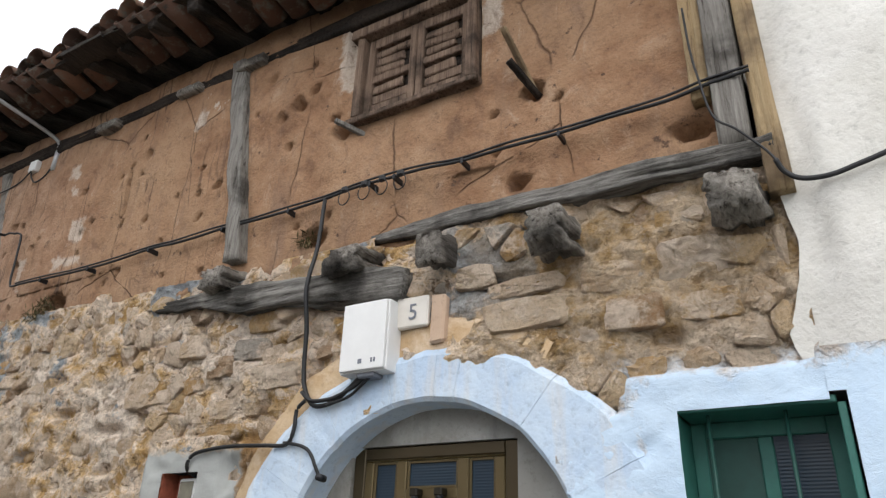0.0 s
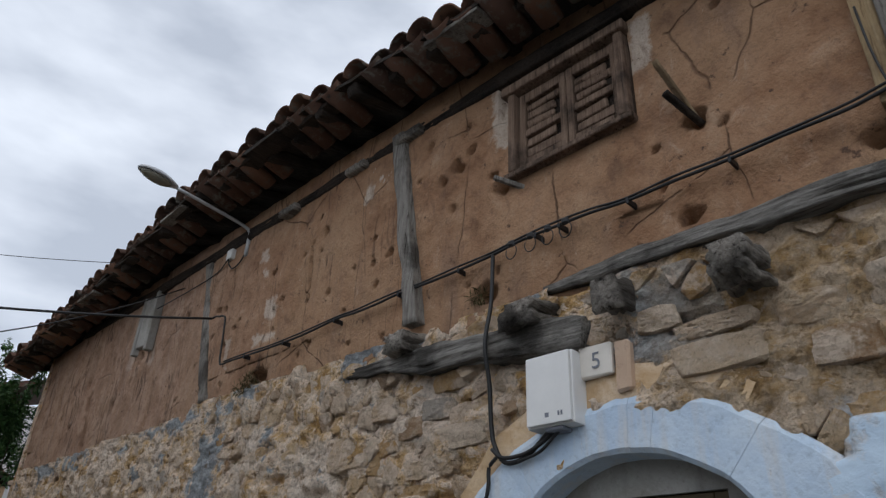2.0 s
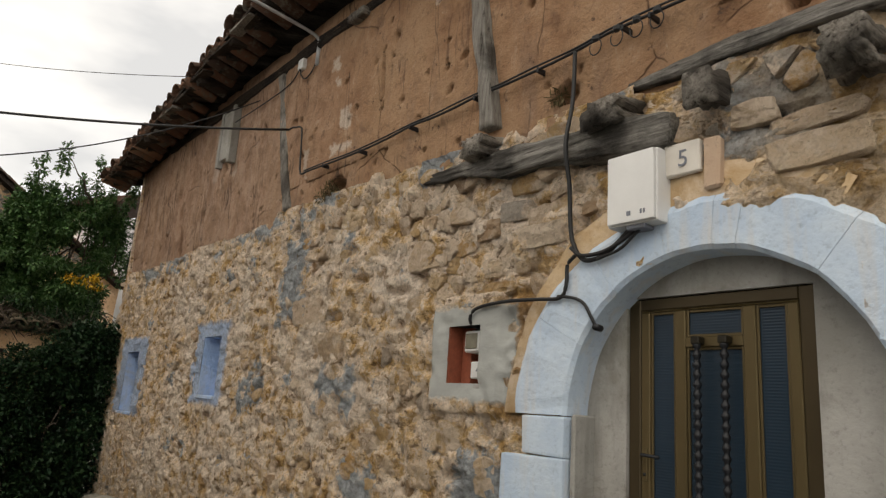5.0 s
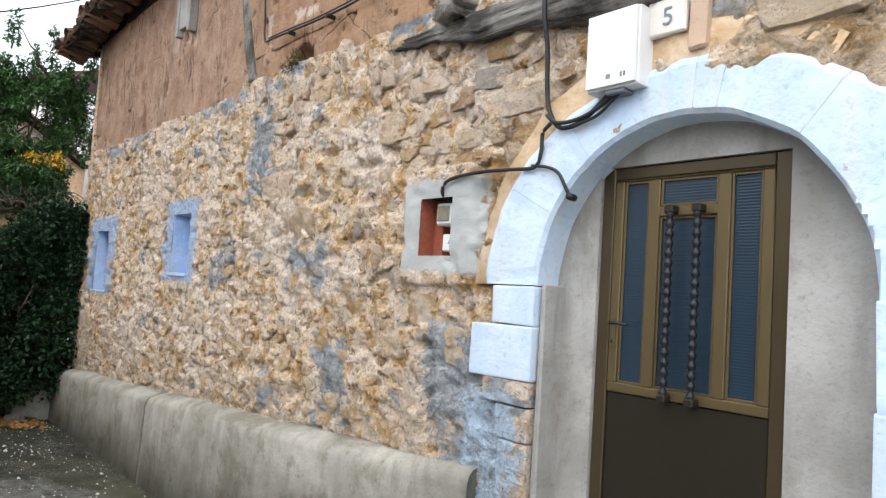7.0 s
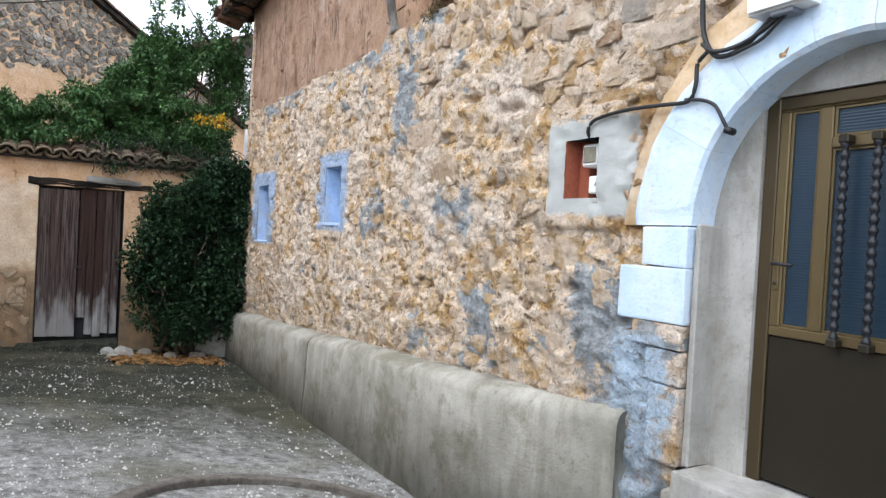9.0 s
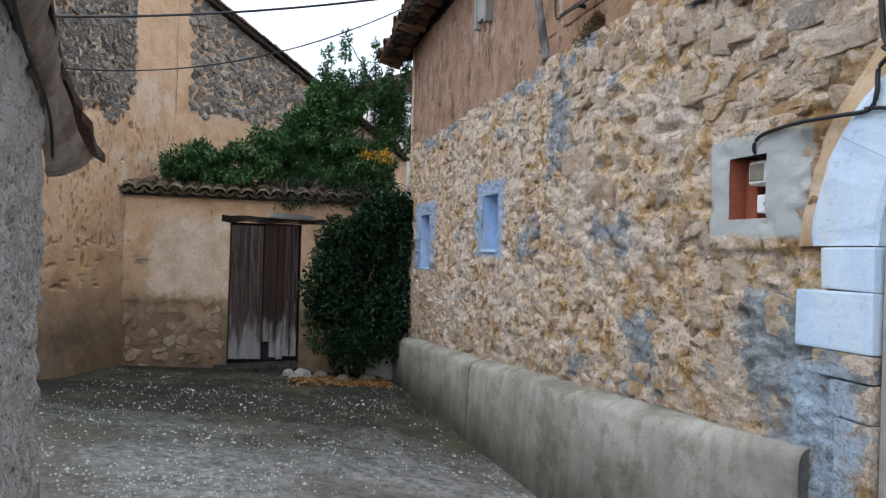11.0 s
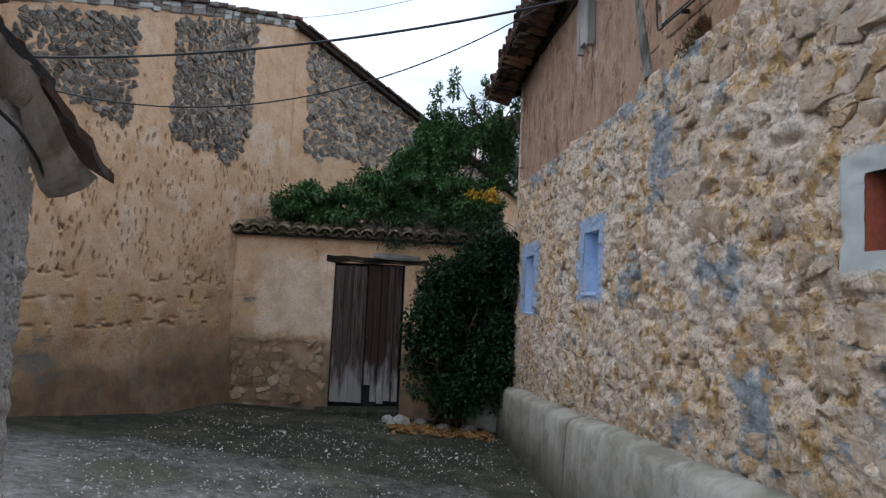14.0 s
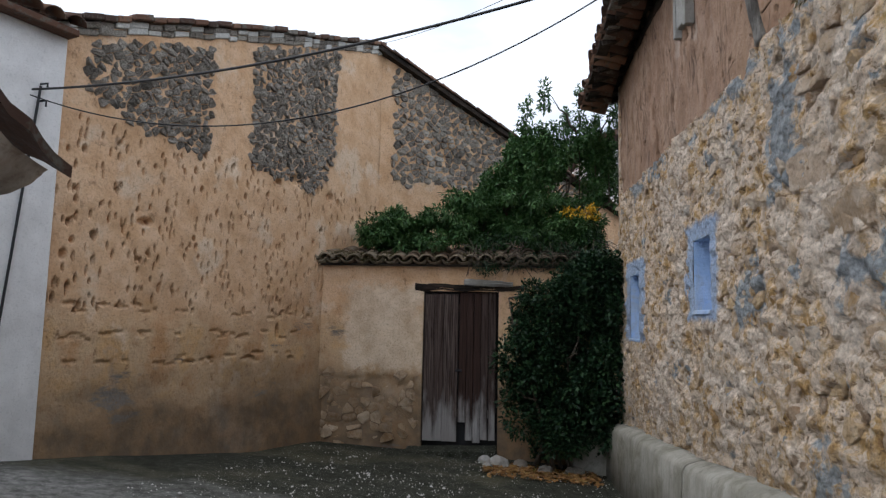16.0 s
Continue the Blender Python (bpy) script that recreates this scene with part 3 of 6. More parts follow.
def smoothed(points, n=6):
    """Catmull-Rom points through the given ones."""
    p = [Vector(q) for q in points]
    p = [p[0] * 2 - p[1], *p, p[-1] * 2 - p[-2]]
    out = []
    for i in range(1, len(p) - 2):
        for k in range(n):
            t = k / n
            out.append(0.5 * (2 * p[i] + (p[i + 1] - p[i - 1]) * t + (2 * p[i - 1] - 5 * p[i] + 4 * p[i + 1] - p[i + 2]) * t * t
                              + (3 * p[i] - p[i - 1] - 3 * p[i + 1] + p[i + 2]) * t ** 3))
    out.append(p[-2])
    return out


def sheet(name, u0, u1, v0, v1, step, place, hole, mat):
    """An uneven wall skin: a grid of u and v, laid by place(u, v), left open where hole(u, v)."""
    nu, nv = max(2, round((u1 - u0) / step)), max(2, round((v1 - v0) / step))
    us, vs = np.linspace(u0, u1, nu + 1), np.linspace(v0, v1, nv + 1)
    verts = [place(float(u), float(v)) for v in vs for u in us]
    faces = []
    for j in range(nv):
        for i in range(nu):
            if not hole((us[i] + us[i + 1]) / 2, (vs[j] + vs[j + 1]) / 2):
                a = j * (nu + 1) + i
                faces.append((a, a + 1, a + nu + 2, a + nu + 1))
    return from_lists(name, verts, faces, mat)


def fract(x, y, z, octaves=4):
    return noise.fractal(Vector((x, y, z)), 1.0, 2.1, octaves)


def cells(points, reach):
    """Voronoi cells of points in the plane, as outlines."""
    pts = np.array(points)
    out = []
    for i, p in enumerate(pts):
        d = ((pts - p) ** 2).sum(1)
        near = np.argsort(d)[1:15]
        poly = [(p[0] - reach, p[1] - reach), (p[0] + reach, p[1] - reach), (p[0] + reach, p[1] + reach), (p[0] - reach, p[1] + reach)]
        for j in near:
            q = pts[j]
            nx, ny = q - p
            c = (q @ q - p @ p) / 2
            fresh = []
            for a, b in zip(poly, poly[1:] + poly[:1]):
                da, db = nx * a[0] + ny * a[1] - c, nx * b[0] + ny * b[1] - c
                if da <= 0:
                    fresh.append(a)
                if da * db < 0:
                    t = da / (da - db)
                    fresh.append((a[0] + t * (b[0] - a[0]), a[1] + t * (b[1] - a[1])))
            poly = fresh
            if len(poly) < 3:
                break
        out.append(poly if len(poly) >= 3 else None)
    return out


def stone_lists(poly, proud, shrink, place, tilt=0.0):
    """Vertices and faces of one rough stone on an outline; place(u, v, out) lays it on the wall."""
    n = len(poly)
    cx, cy = sum(p[0] for p in poly) / n, sum(p[1] for p in poly) / n
    ring = []
    for i in range(n):
        a, b = poly[i], poly[(i + 1) % n]
        for t in (0.16, 0.84):
            ring.append((a[0] + t * (b[0] - a[0]), a[1] + t * (b[1] - a[1])))
    m = len(ring)
    gu, gv = random.gauss(0, tilt), random.gauss(0, tilt)
    verts, faces = [], []
    for scale, out in ((1.0, -0.05), (0.98, proud - 0.016), (0.92, proud - 0.002), (0.55, proud + 0.002)):
        for u, v in ring:
            k = shrink * scale * random.uniform(0.92, 1.06)
            du, dv = (u - cx) * k, (v - cy) * k
            verts.append(place(cx + du, cy + dv, out + (gu * du + gv * dv if out > -0.05 else 0) + random.uniform(-0.007, 0.007)))
    verts.append(place(cx, cy, proud + random.uniform(-0.004, 0.014)))
    for r in (0, m, 2 * m):
        for i in range(m):
            j = (i + 1) % m
            faces.append((r + i, r + j, r + m + j, r + m + i))
    for i in range(m):
        faces.append((3 * m + i, 3 * m + (i + 1) % m, 4 * m))
    return verts, faces


def rubble(parent, polys, mat, mat_joined, place, proud, shrink, limit=300, joined_name="rubble", tilt=0.0, smooth=False):
    """The first polys become stones of their own, the rest one joined mesh."""
    jv, jf = [], []
    for i, poly in enumerate(polys):
        v, f = stone_lists(poly, random.uniform(*proud), random.uniform(*shrink), place, tilt)
        if i < limit:
            part("stone", from_lists("stone", v, f, mat, smooth), None, parent)
        else:
            base = len(jv)
            jv += v
            jf += [tuple(base + k for k in q) for q in f]
    if jf:
        ob = part(joined_name, from_lists(joined_name, jv, jf, mat_joined, smooth), None, parent)
        ob["kind"] = "stuff"


def lerp(x, table):
    xs, ys = zip(*sorted(table))
    return float(np.interp(x, xs, ys))


# ---- the ground ----
FOOT = ((0, -0.55), (-3, -0.85), (-5.5, -1.02), (-8.5, -1.12), (-14, -1.22), (-60, -3.0), (60, 1.5))
FAR = ((0, 0.15), (-8.3, -0.46), (-12.5, -0.88), (-14, -0.9), (-60, -3.0), (60, 1.5))


def ground_z(x, y):
    t = min(max((-0.3 - y) / 5.2, 0.0), 1.25)
    return lerp(x, FOOT) * (1 - t) + lerp(x, FAR) * t


def build_ground():
    xs = np.concatenate([np.linspace(-70, -18, 8), np.linspace(-17, 4, 106), np.linspace(5, 60, 8)])
    ys = np.concatenate([np.linspace(-60, -10, 8), np.linspace(-9, 0.3, 48), np.linspace(1, 60, 8)])
    verts = [(x, y, ground_z(x, y) + (0.012 * fract(x * 1.3, y * 1.3, 4) if -17 < x < 4 and -9 < y < 0.4 else 0)) for y in ys for x in xs]
    nx = len(xs)
    faces = [(j * nx + i, j * nx + i + 1, (j + 1) * nx + i + 1, (j + 1) * nx + i) for j in range(len(ys) - 1) for i in range(nx - 1)]
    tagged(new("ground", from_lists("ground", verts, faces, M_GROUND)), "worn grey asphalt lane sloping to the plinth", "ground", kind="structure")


build_ground()

# ---- the stone and adobe house ----
ARCH_X, ARCH_Z, ARCH_R = -2.185, 1.39, 0.855
WALL_L, WALL_R, BAND = -13.45, -0.33, 3.30
NICHE = (-4.13, -3.80, 1.56, 1.96)
BLUE_1 = (-8.98, -8.44, 1.36, 2.06)
BLUE_2 = (-12.42, -11.75, 1.02, 1.96)
GREEN = (-0.91, -0.31, 0.85, 2.08)


def in_arch(x, z, grow=0.0):
    if abs(x - ARCH_X) > ARCH_R + grow:
        return False
    return z < ARCH_Z or math.hypot(x - ARCH_X, z - ARCH_Z) < ARCH_R + grow


def inside(x, z, r, grow=0.0):
    return r[0] - grow < x < r[1] + grow and r[2] - grow < z < r[3] + grow


def band_z(x):
    """The uneven line at which stone gives way to adobe."""
    return BAND + 0.05 * fract(x * 0.8, 3.0, 1.0) + (0.06 if -7.4 < x < -5.2 else 0.0)


def coursed(x, z):
    """The better laid part of the wall, where the joints lie deep."""
    return x > -5.3 + 0.6 * fract(z * 1.5, 3, 1, 2) and z > 2.12 and math.hypot(x - ARCH_X, z - ARCH_Z) > 1.22


def base_out(x, z):
    return 0.03 * fract(x * 0.5, 7.0, z * 0.5, 2) + 0.012 * fract(x * 2.2, 1.0, z * 2.2, 3)


def stone_out(x, z):
    """How far the lower wall's skin stands out towards the lane."""
    d = 0.03 * fract(x * 2.2, 1.0, z * 2.2, 4) + 0.03 * fract(x * 0.5, 7.0, z * 0.5, 2) + 0.036 * fract(x * 5.5, 3.0, z * 7.5, 5) + 0.012 * fract(x * 17, 5.0, z * 21, 3)
    pit = noise.noise(Vector((x * 5.2, 11.0, z * 6.8)))
    if pit > 0.3:
        d -= 0.2 * (pit - 0.3)
    if coursed(x, z):
        d -= 0.012
    if x > -1.12 and z < 2.26 or x > -1.46 and z < 2.1:
        d = 0.035 + 0.3 * d
    if inside(x, z, NICHE, 0.2):
        d = 0.03 + 0.25 * d
    for r in (BLUE_1, BLUE_2):
        if inside(x, z, r, 0.2):
            d = 0.015 + 0.3 * d
    return d


DRESSED = ((-3.98, 1.19, 0.46, 0.24), (-5.95, 1.86, 0.75, 0.3), (-3.34, 2.5, 0.46, 0.15), (-3.66, 2.33, 0.44, 0.12), (-4.5, 2.53, 0.42, 0.28), (-6.38, 2.22, 0.5, 0.3), (-3.72, 2.19, 0.42, 0.1),
           (-5.7, 3.0, 0.35, 0.2), (-4.1, 2.80, 0.26, 0.2), (-3.56, 2.72, 0.3, 0.15), (-7.42, 2.9, 0.4, 0.3), (-1.6, 2.64, 0.46, 0.17), (-1.9, 2.9, 0.24, 0.14), (-1.05, 2.56, 0.3, 0.19),
           (-1.15, 2.77, 0.32, 0.15), (-0.78, 2.80, 0.32, 0.19), (-3.82, 2.62, 0.26, 0.16), (-4.08, 2.56, 0.24, 0.2), (-1.62, 2.80, 0.44, 0.1), (-0.72, 2.56, 0.28, 0.16), (-4.12, 0.56, 0.32, 0.16),
           (-4.85, 0.42, 0.3, 0.24), (-4.36, 0.30, 0.3, 0.18), (-3.72, 0.98, 0.2, 0.26), (-4.4, 0.9, 0.28, 0.16), (-4.75, 1.55, 0.3, 0.2), (-4.55, 2.1, 0.3, 0.22), (-5.5, 2.3, 0.3, 0.18), (-3.45, 2.88, 0.3, 0.14))
SMOOTH = ((-5.1, -4.55, 2.1, 2.65), (-7.0, -6.55, 2.35, 2.85), (-8.4, -7.2, 0.9, 1.2), (-5.3, -5.05, 0.45, 0.8), (-3.85, -3.6, 0.2, 0.9))


def irregular(cx, cz, w, h):
    """An uneven, roughly squared outline."""
    base = ((-0.5, -0.5), (0.0, -0.54), (0.5, -0.46), (0.53, 0.05), (0.48, 0.48), (0.02, 0.54), (-0.5, 0.46), (-0.54, -0.02))
    return [(cx + w * (u + random.uniform(-0.05, 0.05)), cz + h * (v + random.uniform(-0.07, 0.07))) for u, v in base]


def build_stone_wall():
    root = thing("wall_stone", "rubble stone wall with lime mortar and grey cement patches", "wall", (-6, 0, 0), kind="structure")
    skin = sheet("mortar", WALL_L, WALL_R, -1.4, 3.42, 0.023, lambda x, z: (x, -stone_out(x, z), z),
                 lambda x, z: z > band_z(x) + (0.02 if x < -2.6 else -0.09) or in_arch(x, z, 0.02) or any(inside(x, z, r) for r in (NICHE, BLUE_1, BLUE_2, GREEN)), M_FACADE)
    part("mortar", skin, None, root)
    part("wall_core", block(WALL_L, 0.3, 0.36, 0.75, -1.6, 5.3, 0), M_CEMENT, root)
    part("end_wall", block(WALL_L, WALL_L + 0.12, 0.0, 5.5, -1.6, 5.3, 0), M_FACADE, root)
    # linings of the openings
    for r, mat in ((BLUE_1, M_TRIM), (BLUE_2, M_TRIM)):
        x0, x1, z0, z1 = r
        part("reveal", block(x0 - 0.03, x0, -0.01, 0.37, z0, z1, 0.004), mat, root)
        part("reveal", block(x1, x1 + 0.03, -0.01, 0.37, z0, z1, 0.004), mat, root)
        part("reveal", block(x0, x1, -0.01, 0.37, z1, z1 + 0.03, 0.004), mat, root)
        part("sill", block(x0 - 0.02, x1 + 0.02, -0.03, 0.37, z0 - 0.04, z0, 0.006, 0.006), mat, root)
        part("blocked_opening", sheet("blocked_opening", x0, x1, z0, z1, 0.035, lambda x, z: (x, 0.23 + 0.12 * fract(x * 6, 2, z * 6), z), lambda x, z: False, mat), None, root)
    # rubble
    own = [irregular(*q) for q in DRESSED]
    pts = []
    z = -0.55
    while z < 3.3:
        h = random.uniform(0.075, 0.15)
        x = WALL_L + 0.03
        while x < WALL_R - 0.02:
            w = random.uniform(0.08, 0.25) * (1.15 if z > 2.1 and x > -5 else 1.0)
            pts.append((x + w / 2, z + h / 2 + random.uniform(-0.045, 0.045)))
            x += w
        z += h
    polys = []
    for c, poly in zip(pts, cells(pts, 0.32)):
        if poly is None:
            continue
        x, z = c
        if z > band_z(x) - 0.05 or z < lerp(x, LEDGE_TOP) + 0.02:
            continue
        if x > -1.16 and z < 2.24 + 0.1 * fract(x * 3, 1, 1) or in_arch(x, z, 0.34) or inside(x, z, NICHE, 0.19) or inside(x, z, (-3.62, -3.05, -1, 1.5), 0.0):
            continue
        if inside(x, z, BLUE_1, 0.22) or inside(x, z, BLUE_2, 0.26) or inside(x, z, (-2.75, -2.0, 2.3, 2.9)):
            continue
        if any(abs(x - q[0]) < q[2] * 0.62 and abs(z - q[1]) < q[3] * 0.68 for q in DRESSED) or any(inside(x, z, q) for q in SMOOTH):
            continue
        if noise.noise(Vector((x * 0.9, 5.0, z * 1.1))) > 0.16 and random.random() < 0.85 and not coursed(x, z) or random.random() < (0.04 if coursed(x, z) else 0.2) or x > -3.0 and z > 2.3 and random.random() < 0.3:
            continue
        top = band_z(x) + (-0.01 if x < -2.6 else -0.13)
        if max(p[1] for p in poly) > top + 0.12 or max(p[0] for p in poly) - min(p[0] for p in poly) > 0.42:
            continue
        polys.append([(min(p[0], WALL_R - 0.04 + 0.03 * fract(1, 2, p[1] * 3)), min(p[1], top)) for p in poly])
    polys.sort(key=lambda p: abs(p[0][0] + 4.3))
    lay = lambda x, z, out: (x, -base_out(x, z) - out - (0.006 if coursed(x, z) else 0.0), z)
    rubble(root, own, M_STONE, M_STONE_J, lay, (-0.012, 0.012), (0.92, 1.0), tilt=0.1)
    rubble(root, polys, M_STONE, M_STONE_J, lay, (-0.04, 0.012), (0.88, 1.02), 300 - len(own), tilt=0.16)
    return root


LEDGE_TOP = ((-13.6, -0.41), (-12.1, -0.29), (-8.86, -0.13), (-7.5, -0.01), (-5.9, 0.075), (-4.2, 0.175), (-3.47, 0.225))


def build_ledge():
    """The cement plinth along the foot of the wall."""
    root = thing("plinth", "weathered grey cement plinth along the wall foot", "plinth", (-8.5, 0, -1), kind="structure")
    for x0, x1 in ((-13.55, -8.835), (-8.82, -3.47)):
        n = max(8, int((x1 - x0) / 0.09))
        verts, faces = [], []
        prof = ((0.06, 0.06, 1), (-0.06, 0.035, 1), (-0.14, 0.008, 1), (-0.18, -0.02, 1), (-0.20, -0.07, 1), (-0.21, -0.3, 1), (-0.235, 0, 0), (0.05, 0, 0))
        m = len(prof)
        for i in range(n + 1):
            x = x0 + (x1 - x0) * i / n
            zt = lerp(x, LEDGE_TOP) + 0.014 * fract(x * 1.1, 9, 2)
            for y, dz, top in prof:
                w = 0.006 * fract(x * 1.6, y * 3, dz * 4)
                slim = 1 - 0.72 * min(1.0, max(0.0, (x + 5.2) / 1.73)) ** 1.5
                verts.append((x, (y * slim if y < 0 else y) + w, zt + dz + w if top else ground_z(x, -0.25) - 0.12))
        for i in range(n):
            for k in range(m):
                a, b = i * m + k, i * m + (k + 1) % m
                faces.append((a, b, b + m, a + m))
        faces += [tuple(range(m)), tuple(n * m + k for k in range(m))[::-1]]
        part("plinth_section", from_lists("plinth_section", verts, faces, M_LEDGE), None, root)
    # rough cement footing by the doorway and the threshold
    part("footing", block(-3.1, -1.40, -0.07, 0.2, -1.1, -0.06, 0.03, 0.02, 2), M_LEDGE, root)
    step = thing("doorstep", "pale cement doorstep under the entrance", "step", (-2.2, 0, 0), kind="structure")
    part("slab", block(-3.0, -1.38, -0.12, 0.34, -1.0, 0.075, 0.02, 0.008, 2), M_CEMENT, step)


def build_arch():
    root = thing("door_arch", "round doorway arch of limewashed pale blue stone", "arch", (ARCH_X, 0, ARCH_Z), kind="structure")
    edges = [radians(a) for a in (0, 25, 51, 78, 86, 103, 127, 152, 180)]
    for k in range(len(edges) - 1):
        a0, a1 = edges[k] + 0.0012, edges[k + 1] - 0.0012
        steps = max(4, round((a1 - a0) * 16))
        verts, faces = [], []
        for i in range(steps + 1):
            a = a0 + (a1 - a0) * i / steps
            outer = 1.13 + 0.15 * math.cos(a) ** 2 + 0.02 * fract(a * 5, 3, 8)
            for r, y in ((ARCH_R, 0.36), (ARCH_R, -0.012), (ARCH_R + 0.022, -0.034), (outer - 0.04, -0.034), (outer, -0.012), (outer, 0.06)):
                q = r + 0.008 * fract(a * 5, r * 6, 1)
                verts.append((ARCH_X + q * math.cos(a), y + 0.006 * fract(a * 9, r * 9, 3), ARCH_Z + q * math.sin(a)))
        for i in range(steps):
            for j in range(5):
                a = i * 6 + j
                faces.append((a, a + 6, a + 7, a + 1))
        faces += [tuple(range(6)), tuple(steps * 6 + j for j in range(6))[::-1]]
        part("voussoir", from_lists("voussoir", verts, faces, M_WASH, False), None, root)
    verts, faces = [], []
    for i in range(41):
        a = radians(56 + 124 * i / 40)
        for r, y in ((1.08, -0.012), (1.29 + 0.06 * math.cos(a) ** 2 + 0.05 * fract(a * 3, 2, 2), -0.014), (1.31 + 0.06 * math.cos(a) ** 2 + 0.05 * fract(a * 3, 2, 2), 0.06)):
            verts.append((ARCH_X + r * math.cos(a), y - 0.014 * fract(a * 6, r * 4, 9), ARCH_Z + r * math.sin(a)))
    for i in range(40):
        for j in range(2):
            q = i * 3 + j
            faces.append((q, q + 3, q + 4, q + 1))
    part("bare_ring", from_lists("bare_ring", verts, faces, M_BARE), None, root)
    zs = ((1.386, 1.160, -3.37, M_WASH), (1.154, 0.845, -3.54, M_WASH), (0.838, 0.70, -3.42, M_FACADE), (0.693, 0.50, -3.3, M_FACADE), (0.494, 0.06, -3.26, M_FACADE))
    for z1, z0, x0, mat in zs:
        part("jamb_block", block(x0, ARCH_X - ARCH_R, -0.04, 0.3, z0, z1, 0.014, 0.006, 2), mat, root)
    for z1, z0 in ((1.386, 0.98), (0.974, 0.55), (0.544, 0.06)):
        part("jamb_block", block(ARCH_X + ARCH_R, ARCH_X + ARCH_R + 0.34, -0.04, 0.3, z0, z1, 0.014, 0.006, 2), M_WASH, root)
    # cement infill round the door, set back in the opening
    out = [(ARCH_X + (ARCH_R + 0.05) * math.cos(math.pi * k / 24), ARCH_Z + (ARCH_R + 0.05) * math.sin(math.pi * k / 24)) for k in range(25)]
    outline = [(-1.30, 0.07), *out, (-3.08, 0.07), (-2.77, 0.07), (-2.77, 2.065), (-1.74, 2.065), (-1.74, 0.07)]
    part("infill", prism(outline, "y", 0.17, 0.30), M_CEMENT, root)
    part("lining", block(ARCH_X - ARCH_R + 0.012, ARCH_X - ARCH_R + 0.05, -0.005, 0.18, 0.07, 1.40, 0.01, 0.006), M_CEMENT, root)


def build_entrance_door():
    root = thing("entrance_door", "closed bronze aluminium door with ribbed glass and iron bars", "door", (-2.235, 0.2, 0.08), kind="structure")
    x0, x1, z0, z1, y = -2.767, -1.743, 0.08, 2.062, 0.19
    part("door_frame", block(x0, x0 + 0.075, y, y + 0.07, z0, z1, 0.006), M_BRONZE_F, root)
    part("door_frame", block(x1 - 0.075, x1, y, y + 0.07, z0, z1, 0.006), M_BRONZE_F, root)
    part("door_frame", block(x0 + 0.075, x1 - 0.075, y, y + 0.07, z1 - 0.065, z1, 0.006), M_BRONZE_F, root)
    a, b = x0 + 0.078, x1 - 0.078
    yl = y + 0.014
    part("lower_panel", block(a, b, yl, yl + 0.04, z0 + 0.02, 0.84, 0.004), M_BRONZE_D, root)
    rails = [(a, b, 0.845, 0.895), (a, b, 1.985, z1 - 0.067), (a, a + 0.055, 0.895, 1.985), (b - 0.055, b, 0.895, 1.985),
             (a + 0.21, a + 0.275, 0.895, 1.985), (b - 0.275, b - 0.21, 0.895, 1.985), (a + 0.275, b - 0.275, 1.785, 1.84)]
    for u0, u1, w0, w1 in rails:
        part("stile", block(u0, u1, yl - 0.012, yl + 0.034, w0, w1, 0.005), M_BRONZE, root)
    panes = [(a + 0.055, a + 0.21, 0.895, 1.985), (b - 0.21, b - 0.055, 0.895, 1.985), (a + 0.275, b - 0.275, 1.84, 1.985), (a + 0.275, b - 0.275, 0.895, 1.785)]
    for u0, u1, w0, w1 in panes:
        p = part("pane", block(u0, u1, yl + 0.012, yl + 0.02, w0, w1, 0), M_GLASS, root)
        for q in ((u0, u0 + 0.014, w0, w1), (u1 - 0.014, u1, w0, w1), (u0 + 0.014, u1 - 0.014, w1 - 0.014, w1), (u0 + 0.014, u1 - 0.014, w0, w0 + 0.014)):
            part("bead", block(q[0], q[1], yl, yl + 0.012, q[2], q[3], 0.002), M_BRONZE, p)
    # two turned iron bars in front of the middle pane
    for x in (-2.325, -2.175):
        bm = bmesh.new()
        prof = []
        z = 0.87
        while z < 1.80:
            prof += [(0.014, z), (0.021, z + 0.012), (0.021, z + 0.026), (0.013, z + 0.036)]
            z += 0.05
        rings = [[bm.verts.new((x + r * math.cos(k * math.pi / 5), yl - 0.05 + r * math.sin(k * math.pi / 5), zz)) for k in range(10)] for r, zz in prof]
        for p, q in zip(rings, rings[1:]):
            for k in range(10):
                f = bm.faces.new((p[k], p[(k + 1) % 10], q[(k + 1) % 10], q[k]))
                f.smooth = True
        bar = part("security_bar", bm, M_IRON, root)
        for zz in (0.86, 1.815):
            part("bracket", block(x - 0.024, x + 0.024, yl - 0.075, yl - 0.01, zz - 0.02, zz + 0.02, 0.006), M_BRONZE_D, bar)
    h = part("handle", tube([(a + 0.028, yl - 0.012, 1.215), (a + 0.028, yl - 0.05, 1.215), (a + 0.05, yl - 0.058, 1.215), (a + 0.14, yl - 0.058, 1.21)], 0.009), M_IRON, root)
    part("lock_plate", block(a + 0.014, a + 0.042, yl - 0.02, yl - 0.011, 1.08, 1.25, 0.003), M_BRONZE, h)
    part("keyhole", tube([(a + 0.028, yl - 0.024, 1.115), (a + 0.028, yl - 0.012, 1.115)], 0.009), M_IRON, h)


